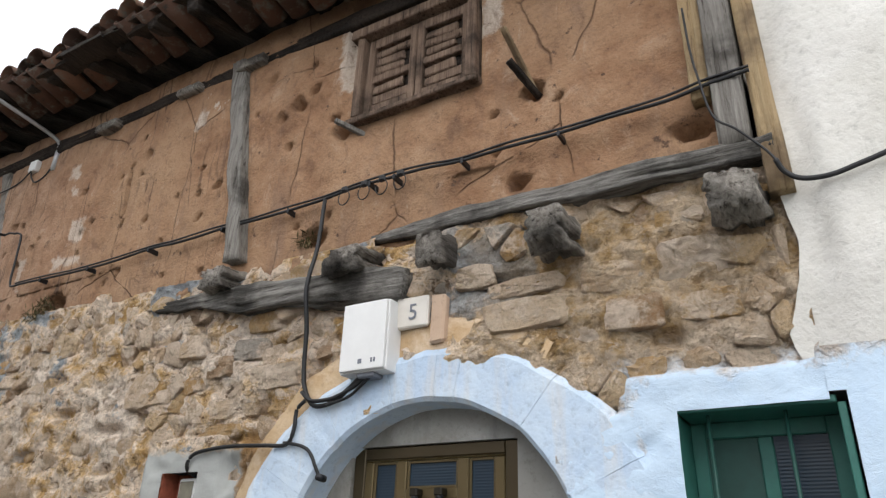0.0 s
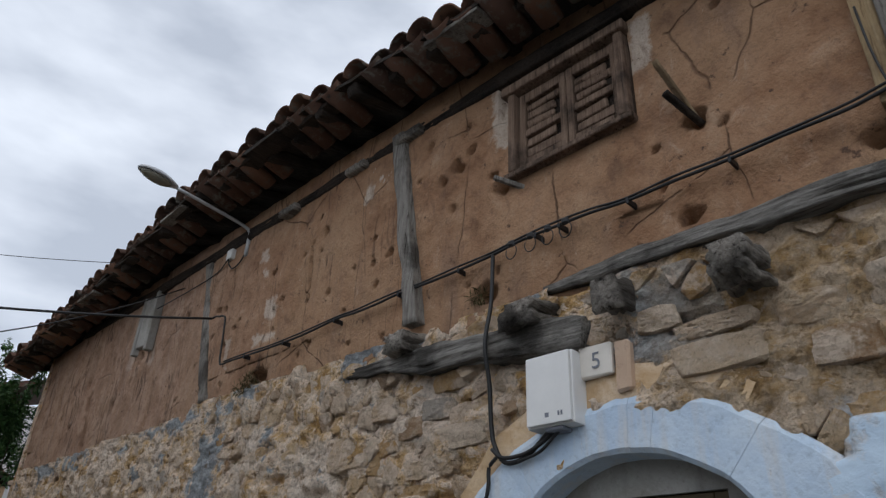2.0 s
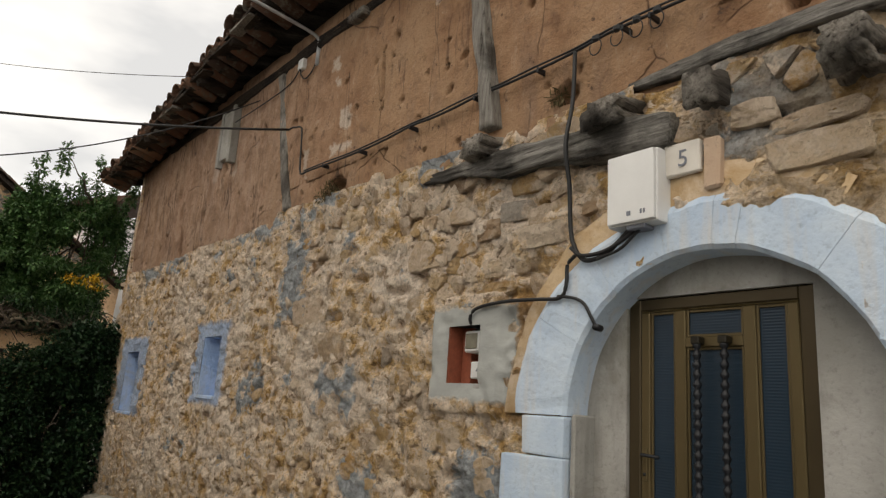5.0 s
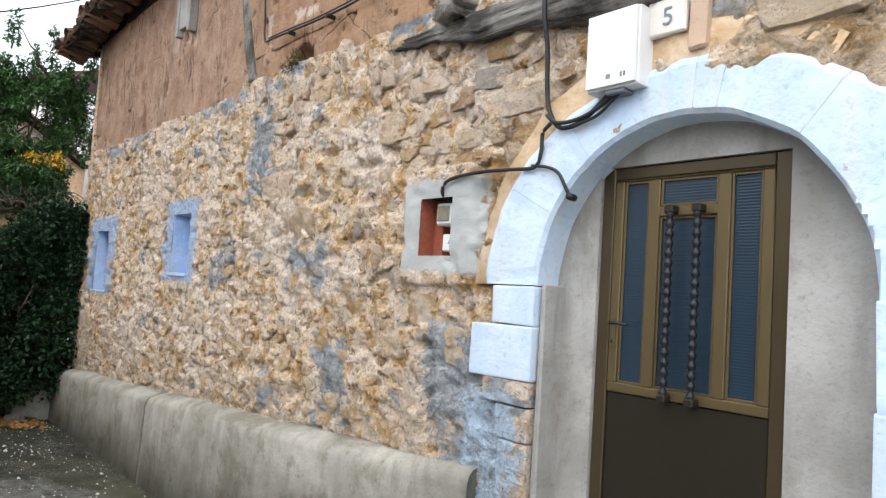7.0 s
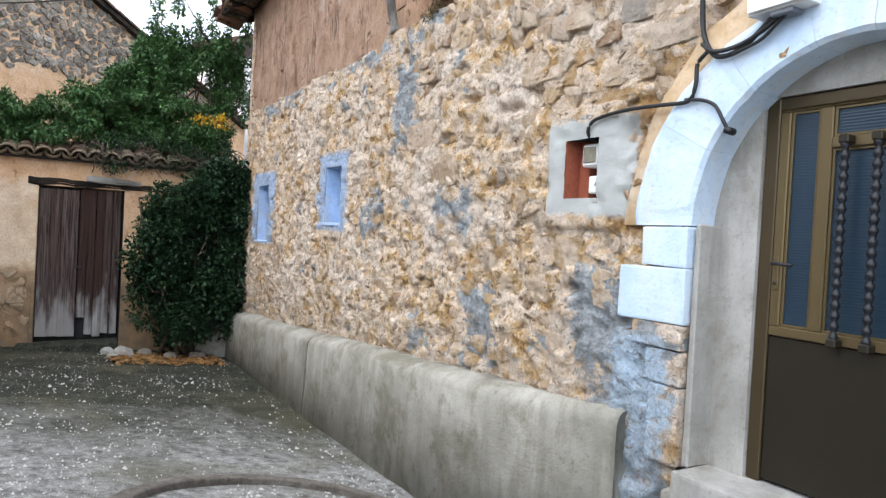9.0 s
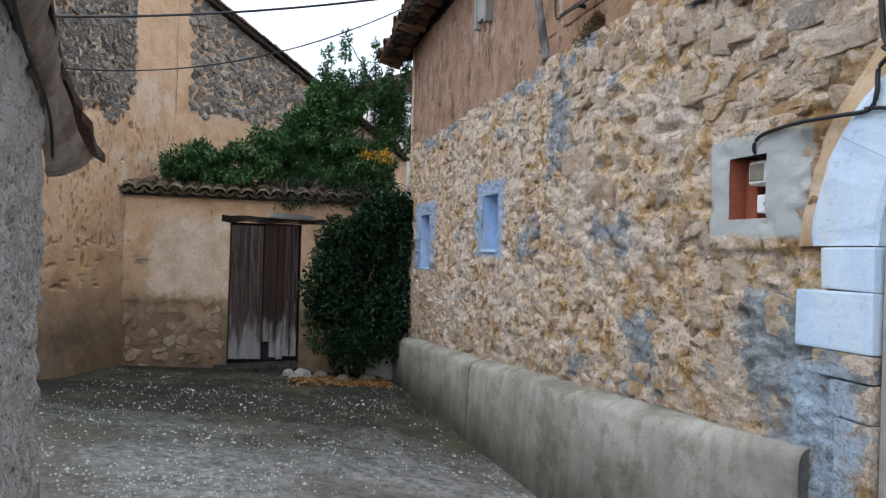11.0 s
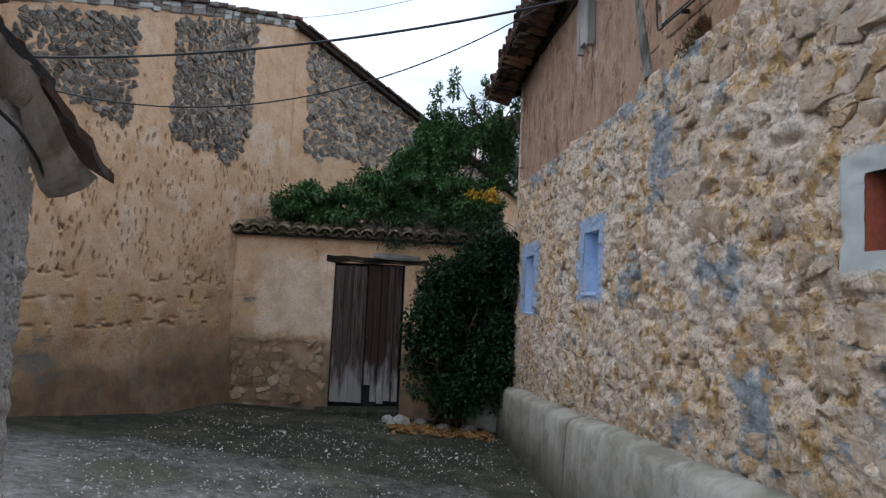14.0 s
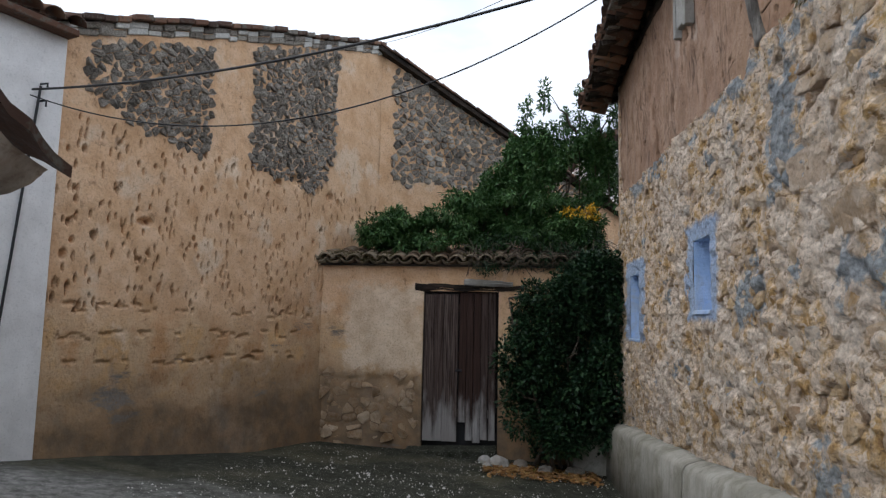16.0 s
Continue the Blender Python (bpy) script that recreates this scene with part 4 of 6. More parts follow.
def build_meter_niche():
    root = thing("meter_niche", "cement-framed wall niche lined with red brick", "niche", (-3.96, 0.1, 1.75), kind="structure")
    x0, x1, z0, z1 = NICHE
    part("back", block(x0 - 0.02, x1 + 0.02, 0.19, 0.23, z0 - 0.02, z1 + 0.02, 0), M_DARK, root)
    part("side", block(x0 - 0.03, x0, -0.02, 0.2, z0, z1, 0.003), M_BRICK, root)
    part("side", block(x1, x1 + 0.03, -0.02, 0.2, z0, z1, 0.003), M_CEMENT, root)
    part("side", block(x0, x1, -0.02, 0.2, z1, z1 + 0.03, 0.003), M_DARK, root)
    part("side", block(x0, x1, -0.02, 0.2, z0 - 0.03, z0, 0.003), M_CEMENT, root)
    part("brick", block(x0 + 0.002, x0 + 0.10, 0.10, 0.188, z0 + 0.002, z1 - 0.005, 0.006), M_BRICK, root)
    meter = thing("electric_meter", "grey electric meter with a square window in the niche", "meter", (-3.94, 0.1, 1.8))
    part("body", block(x0 + 0.10, x1 - 0.07, 0.03, 0.189, 1.775, 1.925, 0.012), M_BOX, meter)
    part("window", block(x0 + 0.12, x1 - 0.09, 0.022, 0.031, 1.80, 1.905, 0.004), M_LENS, meter)
    fuse = thing("fuse_box", "small white fuse box with a warning triangle", "fuse box", (-3.9, 0.1, 1.65))
    part("body", block(x0 + 0.145, x1 - 0.03, 0.06, 0.189, 1.60, 1.715, 0.008), M_BOX, fuse)
    t = bmesh.new()
    t.faces.new([t.verts.new(p) for p in ((-3.925, 0.056, 1.648), (-3.865, 0.056, 1.648), (-3.895, 0.056, 1.698))])
    part("warning_triangle", t, M_INK, fuse)
    part("lead", tube(smoothed([(-3.92, 0.12, 1.60), (-3.9, 0.1, 1.575), (-3.85, 0.1, 1.58), (-3.82, 0.14, 1.6)]), 0.006), M_BLACK, fuse)


def build_green_window():
    root = thing("window_1", "green painted recessed window with bars and dark panes", "window", (-0.6, 0.2, 1.5), kind="structure")
    x0, x1, z0, z1 = GREEN
    part("reveal", block(x0 - 0.03, x0, -0.022, 0.36, z0, z1, 0.004), M_GREEN, root)
    part("reveal", block(x1, x1 + 0.03, -0.022, 0.36, z0, z1, 0.004), M_GREEN, root)
    part("reveal", block(x0, x1, -0.022, 0.36, z1, z1 + 0.03, 0.004), M_GREEN, root)
    part("sill", block(x0 - 0.03, x1 + 0.03, -0.05, 0.36, z0 - 0.04, z0, 0.004), M_GREEN, root)
    part("window_frame", block(x0, x0 + 0.06, 0.22, 0.27, z0, z1, 0.005), M_GREEN, root)
    part("window_frame", block(x1 - 0.06, x1, 0.22, 0.27, z0, z1, 0.005), M_GREEN, root)
    part("window_frame", block(x0 + 0.06, x1 - 0.06, 0.22, 0.27, z1 - 0.07, z1, 0.005), M_GREEN, root)
    part("mullion", block(-0.64, -0.58, 0.225, 0.265, z0, z1 - 0.07, 0.005), M_GREEN, root)
    part("pane", block(x0 + 0.06, -0.64, 0.24, 0.25, z0, z1 - 0.07, 0), M_GREEN_D, root)
    part("pane", block(-0.58, x1 - 0.06, 0.24, 0.25, z0, z1 - 0.07, 0), M_GLASS, root)
    for x in (-0.80, -0.50):
        part("bar", tube([(x, 0.06, z0), (x, 0.06, z1)], 0.008), M_GREEN_D, root)


HOLES = ((-3.15, 3.45, 0.11, 0.06), (-1.68, 3.455, 0.055, 0.06), (-6.13, 3.40, 0.16, 0.11), (-0.66, 3.52, 0.13, 0.055), (-3.02, 4.24, 0.05, 0.06),
         (-3.45, 4.62, 0.07, 0.05), (-3.3, 4.72, 0.04, 0.04), (-3.6, 4.55, 0.035, 0.05), (-1.33, 4.86, 0.035, 0.035), (-4.45, 4.35, 0.025, 0.025),
         (-4.43, 4.1, 0.025, 0.025), (-1.55, 4.08, 0.06, 0.07), (-5.2, 4.7, 0.03, 0.03), (-6.1, 4.55, 0.04, 0.03), (-1.4, 3.97, 0.035, 0.03), (-9.3, 4.35, 0.05, 0.09), (-3.5, 4.28, 0.02, 0.02),
         (-11.1, 4.6, 0.06, 0.34), (-10.9, 3.95, 0.045, 0.3), (-10.75, 3.5, 0.04, 0.2), (-9.92, 3.8, 0.03, 0.22), (-8.7, 3.7, 0.025, 0.22), (-12.3, 4.3, 0.035, 0.25), (-5.4, 4.35, 0.018, 0.3))
WINDOW = (-2.91, -1.92, 4.30, 5.0)


HOLE_BINS = {}
for _ in range(90):
    HOLES += ((random.uniform(-13, -0.8), random.uniform(3.4, 5.2), random.uniform(0.012, 0.035), random.uniform(0.012, 0.03)),)
for q in HOLES:
    for i in range(int((q[0] - 0.3) // 0.5), int((q[0] + 0.3) // 0.5) + 1):
        HOLE_BINS.setdefault(i, []).append(q)


def adobe_out(x, z):
    d = 0.022 * fract(x * 1.4, 4, z * 1.4, 5) + 0.02 * fract(x * 0.35, 2, z * 0.35, 2) + 0.008 * fract(x * 7, 4, z * 7, 3)
    wx, wz = x + 0.035 * noise.noise(Vector((x * 11, 7, z * 11))), z + 0.035 * noise.noise(Vector((x * 11, 2, z * 11)))
    for hx, hz, rx, rz in HOLE_BINS.get(int(x // 0.5), ()):
        q = ((wx - hx) / rx) ** 2 + ((wz - hz) / rz) ** 2
        if q < 2.5:
            d -= 0.15 * min(1.0, max(0.0, (1 - q * (0.8 + 0.6 * noise.noise(Vector((x * 14, 1, z * 14))))) * 2.2))
    if x < -7.2:
        d -= 0.03 * max(0.0, noise.noise(Vector((x * 2.6, 3, z * 0.25))) - 0.32) * 4
    return d


def build_adobe_wall():
    root = thing("wall_adobe", "cracked reddish adobe upper wall with putlog holes", "wall", (-6, 0, 3.3), kind="structure")
    skin = sheet("adobe", WALL_L, -0.5, 3.18, 5.5, 0.026, lambda x, z: (x, 0.05 - adobe_out(x, z) - 0.05 * max(0, (z - 3.3) / 2) * (x < -3), z + (band_z(x) - BAND if z < 3.6 else 0)),
                 lambda x, z: inside(x, z, WINDOW, 0.02), M_ADOBE)
    part("adobe", skin, None, root)
    part("end_face", block(WALL_L - 0.02, WALL_L + 0.1, 0.03, 5.5, 3.3, 5.6, 0.01), M_ADOBE, root)


def rough_bar(p0, p1, w, h, mat_bumps=0.25, segs=18, seed=0.0, thin=1.0):
    """A worn squared timber from p0 to p1."""
    p0, p1 = Vector(p0), Vector(p1)
    d = (p1 - p0).normalized()
    side = d.cross(Vector((0, 0, 1))) if abs(d.z) < 0.9 else Vector((1, 0, 0))
    side.normalize()
    up = side.cross(d).normalized()
    bm = bmesh.new()
    rings = []
    k = 32
    for i in range(segs + 1):
        t = i / segs
        c = p0.lerp(p1, t) + up * (0.25 * h * mat_bumps * fract(t * 6 + seed, 1, 2, 3))
        fat = thin + (1 - thin) * min(1.0, t * 2.2)
        ring = []
        for j in range(k):
            a = 2 * math.pi * j / k
            ca, sa = math.cos(a), math.sin(a)
            r = (abs(ca) ** 12 + abs(sa) ** 12) ** (-1 / 12)
            q = 1 + 0.55 * mat_bumps * fract(c.x * 2 + seed, c.y * 2, c.z * 2, 3) + 0.35 * mat_bumps * fract(ca * 2.4 + seed, sa * 2.4, t * 2.5, 4) - 1.7 * mat_bumps * max(0.0, noise.noise(Vector((ca * 6 + seed, sa * 6, (p1 - p0).length * t * 1.6))) - 0.12)
            ring.append(bm.verts.new(c + side * (w / 2 * r * ca * q * fat) + up * (h / 2 * r * sa * q * fat)))
        rings.append(ring)
    for a, b in zip(rings, rings[1:]):
        for j in range(k):
            bm.faces.new((a[j], a[(j + 1) % k], b[(j + 1) % k], b[j]))
    bm.faces.new(rings[0][::-1])
    bm.faces.new(rings[-1])
    bmesh.ops.recalc_face_normals(bm, faces=bm.faces[:])
    for f in bm.faces:
        f.smooth = True
    return bm


def build_timbers():
    t = part("wall_beam", rough_bar((-2.66, 0.05, 3.31), (-0.34, -0.01, 3.245), 0.16, 0.125, 0.42, 90, 0, 0.4), M_BEAM)
    tagged(t, "cracked grey timber beam under the adobe", "beam", kind="structure")
    t = part("lintel_timber", rough_bar((-4.62, 0.02, 3.165), (-2.32, -0.02, 2.92), 0.16, 0.175, 0.55, 80, 5, 0.35), M_BEAM)
    tagged(t, "gnarled grey timber set in the rubble", "beam", kind="structure")
    joists = ((-3.86, 3.23, 0.25, 0.16, 0.16), (-2.70, 3.13, 0.27, 0.17, 0.19), (-2.09, 3.08, 0.16, 0.17, 0.18), (-1.39, 3.02, 0.22, 0.19, 0.24), (-0.525, 3.01, 0.24, 0.21, 0.24))
    for x, z, w, h, out in joists:
        t = part("joist_end", rough_bar((x, 0.3, z), (x - 0.01, -out, z - 0.02), w, h, 0.5, 18, x), M_BEAM_Y)
        tagged(t, "weathered grey joist end jutting from the wall", "joist", "joist ends", "structure")
    t = part("wall_post", rough_bar((-3.84, 0.03, 3.38), (-4.17, 0.03, 5.3), 0.16, 0.17, 0.25, 34, 2), M_POST)
    tagged(t, "split grey timber post in the adobe", "post", kind="structure")
    t = part("wall_post", rough_bar((-7.18, 0.06, 3.40), (-7.75, 0.05, 5.3), 0.15, 0.11, 0.25, 30, 3), M_POST)
    tagged(t, "dark timber post in the adobe", "post", kind="structure")
    t = part("corner_post", rough_bar((-0.50, 0.0, 3.29), (-0.46, 0.0, 5.5), 0.15, 0.16, 0.18, 34, 4), M_POST)
    tagged(t, "grey split corner post beside the white house", "post", kind="structure")
    t = part("corner_board", rough_bar((-0.62, 0.01, 3.62), (-0.60, 0.01, 5.5), 0.10, 0.1, 0.15, 24, 7), M_POST_W)
    tagged(t, "yellowish timber stud beside the corner post", "post", kind="structure")
    t = part("corner_board", rough_bar((-0.345, -0.03, 3.0), (-0.375, -0.01, 5.5), 0.10, 0.09, 0.2, 28, 11), M_POST_W)
    tagged(t, "brown timber board between the post and the white plaster", "post", kind="structure")
    peg = part("wooden_peg", rough_bar((-1.55, 0.1, 4.08), (-1.62, -0.22, 4.38), 0.035, 0.035, 0.2, 10), M_POST_W)
    tagged(peg, "pale wooden peg sticking out of the adobe", "peg")
    peg = part("wooden_peg", rough_bar((-1.53, 0.1, 4.05), (-1.62, -0.14, 4.19), 0.04, 0.04, 0.3, 8), M_EAVE)
    tagged(peg, "short dark broken peg in the adobe", "peg")
    peg = part("wooden_peg", rough_bar((-2.80, 0.08, 4.16), (-2.99, -0.07, 4.27), 0.035, 0.035, 0.2, 8), M_POST)
    tagged(peg, "short grey stick in the adobe under the shutters", "peg")


def build_shutters():
    root = thing("shutter_window", "closed weathered brown wooden shutters with broken slats", "window", (-2.4, 0.05, 4.3), kind="structure")
    x0, x1, z0, z1 = WINDOW
    part("window_frame", block(x0, x0 + 0.07, -0.02, 0.15, z0, z1, 0.008, 0.006), M_SHUT, root)
    part("window_frame", block(x1 - 0.07, x1, -0.02, 0.15, z0, z1, 0.008, 0.006), M_SHUT, root)
    part("window_frame", block(x0 - 0.05, x1 + 0.03, -0.04, 0.15, z1, z1 + 0.09, 0.008, 0.008), M_SHUT, root)
    part("sill", block(x0 - 0.04, x1 + 0.02, -0.03, 0.15, z0 - 0.05, z0, 0.008, 0.008), M_SHUT, root)
    xm = (x0 + x1) / 2
    for a, b in ((x0 + 0.072, xm - 0.003), (xm + 0.003, x1 - 0.072)):
        leaf = part("shutter", block(a + 0.05, b - 0.05, 0.085, 0.1, z0 + 0.05, z1 - 0.05, 0.002), M_EAVE, root)
        for q in ((a, a + 0.055, z0 + 0.004, z1 - 0.004), (b - 0.055, b, z0 + 0.004, z1 - 0.004), (a + 0.055, b - 0.055, z1 - 0.09, z1 - 0.004),
                  (a + 0.055, b - 0.055, z0 + 0.004, z0 + 0.09), (a + 0.055, b - 0.055, z0 + 0.29, z0 + 0.35)):
            part("rail", block(q[0], q[1], 0.035, 0.085, q[2], q[3], 0.006, 0.003), M_SHUT, leaf)
        for p0, p1 in ((z0 + 0.10, z0 + 0.28), (z0 + 0.37, z1 - 0.11)):
            n = 2 if p0 < z0 + 0.2 else 3
            for k in range(n):
                zz0, zz1 = p0 + (p1 - p0) * k / n + 0.008, p0 + (p1 - p0) * (k + 1) / n - 0.008
                part("slat", block(a + 0.06, b - 0.06 - random.choice((0, 0, 0.05)), 0.055, 0.08, zz0, zz1, 0.008, 0.010, 1), M_SHUT, leaf)


EAVE = ((0.6, 5.32, -0.6), (-0.3, 5.35, -0.6), (-3, 5.42, -0.6), (-4.5, 5.55, -0.69), (-7, 5.6, -0.715), (-10, 5.42, -0.62), (-14.25, 5.13, -0.55))


def eave_at(x):
    return lerp(x, [(a, b) for a, b, _ in EAVE]), lerp(x, [(a, c) for a, _, c in EAVE])


def tile_mesh(length=0.46, r0=0.132, r1=0.10, thick=0.014, seg=7, mat=M_TILE):
    """A half-round clay tile, arched upwards, running along +y from its wide end."""
    verts, faces = [], []
    for y, r in ((0.0, r0), (length, r1)):
        for rr in (r, r - thick):
            for k in range(seg + 1):
                a = math.pi * k / seg
                verts.append((rr * math.cos(a), y, rr * 0.8 * math.sin(a)))
    s = seg + 1
    for k in range(seg):
        faces.append((k, k + 1, 2 * s + k + 1, 2 * s + k))
        faces.append((s + k + 1, s + k, 3 * s + k, 3 * s + k + 1))
        faces.append((k + 1, k, s + k, s + k + 1))
        faces.append((2 * s + k, 2 * s + k + 1, 3 * s + k + 1, 3 * s + k))
    faces += [(0, 2 * s, 3 * s, s), (seg, s + seg, 3 * s + seg, 2 * s + seg)]
    return from_lists("roof_tile", verts, faces, mat)


TILE = tile_mesh()


def build_eaves():
    root = thing("roof", "old clay tile roof with ragged eaves on dark rafters", "roof", (-6, -0.5, 5.5), kind="structure")
    pitch = radians(17)
    x = 0.4
    i = 0
    while x > -14.25:
        z, y = eave_at(x)
        jz, jy = random.uniform(-0.02, 0.02), random.uniform(-0.05, 0.04)
        for row in range(3):
            if row == 2 and i % 2:
                continue
            d = row * 0.33
            ob = part("roof_tile", TILE, None, root)
            ob.matrix_parent_inverse = root.matrix_world.inverted()
            ob.matrix_basis = pose(x, y + jy + d * math.cos(pitch), z + 0.035 + jz + d * math.sin(pitch), 17 + random.uniform(-3, 3), random.uniform(-5, 5), random.uniform(-5, 5))
        if random.random() < 0.93:
            ob = part("channel_tile", TILE, None, root)
            ob.matrix_parent_inverse = root.matrix_world.inverted()
            ob.matrix_basis = pose(x - 0.131, y + random.uniform(-0.01, 0.06), z + 0.085 + jz, 17, 180, random.uniform(-4, 4))
        x -= 0.262
        i += 1
    # boards over the rafters and the deck that closes the roof
    xs = np.linspace(0.5, -14.2, 74)
    verts, faces = [], []
    for xx in xs:
        z, y = eave_at(float(xx))
        w = 0.02 * fract(float(xx) * 2, 1, 1)
        verts += [(xx, y + 0.025 + w, z - 0.005), (xx, 0.5, z - 0.005 + 0.28), (xx, 3.6, z + 1.35), (xx, 3.6, z + 1.38), (xx, y + 0.025 + w, z + 0.03)]
    for k in range(len(xs) - 1):
        for j in range(5):
            a, b = k * 5 + j, k * 5 + (j + 1) % 5
            faces.append((a, a + 5, b + 5, b))
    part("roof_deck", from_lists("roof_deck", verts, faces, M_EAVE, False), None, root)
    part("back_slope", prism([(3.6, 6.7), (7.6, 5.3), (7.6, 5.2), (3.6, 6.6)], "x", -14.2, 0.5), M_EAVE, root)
    x = 0.1
    while x > -14.0:
        z, y = eave_at(x)
        y2 = y + random.uniform(0.05, 0.22)
        s = (0.5 - y2) / (0.5 - y)
        w = random.uniform(0.08, 0.13)
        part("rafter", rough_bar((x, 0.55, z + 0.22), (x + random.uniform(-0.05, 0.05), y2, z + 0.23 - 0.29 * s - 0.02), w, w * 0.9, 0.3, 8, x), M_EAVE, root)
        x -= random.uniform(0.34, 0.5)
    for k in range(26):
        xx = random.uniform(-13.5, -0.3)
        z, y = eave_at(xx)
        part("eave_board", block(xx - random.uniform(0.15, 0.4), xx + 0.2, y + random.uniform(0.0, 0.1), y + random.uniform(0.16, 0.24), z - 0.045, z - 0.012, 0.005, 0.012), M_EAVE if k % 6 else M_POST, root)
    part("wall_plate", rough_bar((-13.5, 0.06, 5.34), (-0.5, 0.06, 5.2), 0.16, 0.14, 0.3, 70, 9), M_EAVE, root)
    for xx in (-4.75, -5.9, -4.0):
        part("stub", rough_bar((xx, 0.2, 5.22), (xx, -0.08, 5.2), 0.3, 0.08, 0.3, 8, xx), M_BEAM_Y, root)


build_stone_wall()
build_ledge()
build_arch()
build_entrance_door()
build_meter_niche()
build_green_window()
build_adobe_wall()
build_timbers()
build_shutters()
build_eaves()


# ---- the white house beside it ----
def build_white_house():
    root = thing("wall_white", "rough white plastered wall with a pale blue lower band", "wall", (2, 0, 2), kind="structure")

    def place(x, z):
        e = 0.0 if x > -0.2 else 1.0
        low = max(0.0, 1 - (z - 2.24) / 0.35)
        return (x + (e * 0.07 * fract(3, z * 2.3, 1)), -0.06 - 0.02 * fract(x * 2, 6, z * 2, 4) + 0.05 * e + 0.03 * low, z + low * 0.1 * fract(x * 4, 2, 2))

    part("plaster", sheet("plaster", -0.36, 5.5, 2.24, 7.5, 0.06, place, lambda x, z: False, M_WHITE), None, root)
    part("washed_band", sheet("washed_band", -0.33, 5.5, -1.2, 2.30, 0.06, lambda x, z: (x, -0.035 - 0.012 * fract(x * 2, 6, z * 2, 4), z), lambda x, z: inside(x, z, GREEN, 0.02), M_FACADE), None, root)
    part("core", block(0.32, 5.5, 0.02, 6, -1.2, 7.5, 0), M_WHITE, root)
    part("corner_return", block(-0.30, 0.32, 0.05, 0.3, 2.4, 7.5, 0), M_WHITE, root)
    part("roof_slab", block(-0.35, 5.6, -0.3, 6, 7.5, 7.62, 0.01), M_TILE, root)


build_white_house()


# ---- fittings on the house ----
def build_fittings():
    box = thing("service_box", "white plastic service box with two small marks", "box", (-2.5, -0.1, 2.4))
    part("body", block(-2.683, -2.365, -0.125, 0.02, 2.41, 2.815, 0.012, 0, 2), M_BOX, box)
    part("cover", block(-2.673, -2.375, -0.147, -0.126, 2.42, 2.81, 0.008, 0, 2), M_BOX, box)
    for x, w in ((-2.545, 0.026), (-2.46, 0.012), (-2.44, 0.012)):
        part("mark", block(x, x + w, -0.1485, -0.146, 2.455, 2.48, 0), M_INK, box)
    part("gland", block(-2.57, -2.45, -0.12, -0.03, 2.385, 2.41, 0.006), M_INK, box)

    plate = thing("house_number", "white house number tile reading 5", "sign", (-2.22, -0.06, 2.7))
    part("tile", block(-2.372, -2.165, -0.052, -0.01, 2.655, 2.835, 0.008, 0.004), M_PLATE, plate)
    cu = bpy.data.curves.new("digit", "FONT")
    cu.body = "5"
    cu.size = 0.13
    cu.align_x = "CENTER"
    cu.extrude = 0.001
    tmp = new("digit", cu)
    me = bpy.data.meshes.new_from_object(tmp)
    bpy.data.objects.remove(tmp)
    me.materials.clear()
    me.materials.append(M_INK)
    digit = part("digit", me, None, plate)
    digit.matrix_parent_inverse = plate.matrix_world.inverted()
    digit.matrix_basis = pose(-2.262, -0.0545, 2.70, 90)
    patch = part("plaster_patch", block(-2.158, -2.06, -0.042, 0.02, 2.55, 2.83, 0.014, 0.012), M_PINK)
    tagged(patch, "pinkish mortar patch beside the number tile", "plaster patch", kind="structure")

    def cable(name, pts, r, label, n=5):
        ob = part(name, tube(smoothed(pts, n), r, 7), M_BLACK)
        return tagged(ob, label, "cable")

    yy = -0.035
    run = [(-0.38, -0.10, 3.655), (-0.79, yy, 3.655), (-1.38, yy, 3.655), (-1.99, yy, 3.655), (-2.5, yy, 3.69), (-3.04, yy, 3.672), (-3.74, yy, 3.668), (-4.25, yy, 3.665),
           (-4.80, yy, 3.675), (-5.8, yy, 3.665), (-6.64, yy, 3.70), (-6.80, yy, 3.715), (-6.84, yy, 3.80), (-6.89, yy, 4.2), (-6.92, yy, 4.29), (-7.0, -0.06, 4.31), (-7.12, -0.085, 4.30)]
    run = [(p[0], p[1], p[2] + random.uniform(-0.012, 0.012)) for q, r in zip(run, run[1:]) for p in (q, tuple((a + b) / 2 for a, b in zip(q, r)))] + run[-1:]
    main = cable("facade_cable", run, 0.0105, "thick black cable clipped along the adobe wall")
    second = [(p[0], p[1] - 0.006, p[2] + 0.022 + 0.006 * math.sin(7 * p[0])) for p in run[:22]]
    part("strand", tube(smoothed(second, 5), 0.008, 6), M_BLACK, main)
    for x in (-1.37, -1.98, -2.47, -2.66, -3.35, -4.0, -4.82, -5.6, -6.3):
        zc = lerp(x, [(p[0], p[2]) for p in run[:21]])
        part("clip", block(x - 0.008, x + 0.008, -0.05, 0.05, zc - 0.028, zc + 0.012, 0.003), M_IRON, main)
    for x in (-2.42, -2.56, -2.70, -2.86):
        z = 3.68
        part("tie_loop", tube([(x + 0.045 * math.sin(a), yy - 0.01, z - 0.05 - 0.05 * math.cos(a) * 1.1) for a in np.linspace(0, 2 * math.pi, 14)], 0.004, 5), M_BLACK, main)
        part("connector", block(x - 0.026, x + 0.026, yy - 0.025, yy + 0.01, z - 0.012, z + 0.035, 0.012), M_BLACK, main)
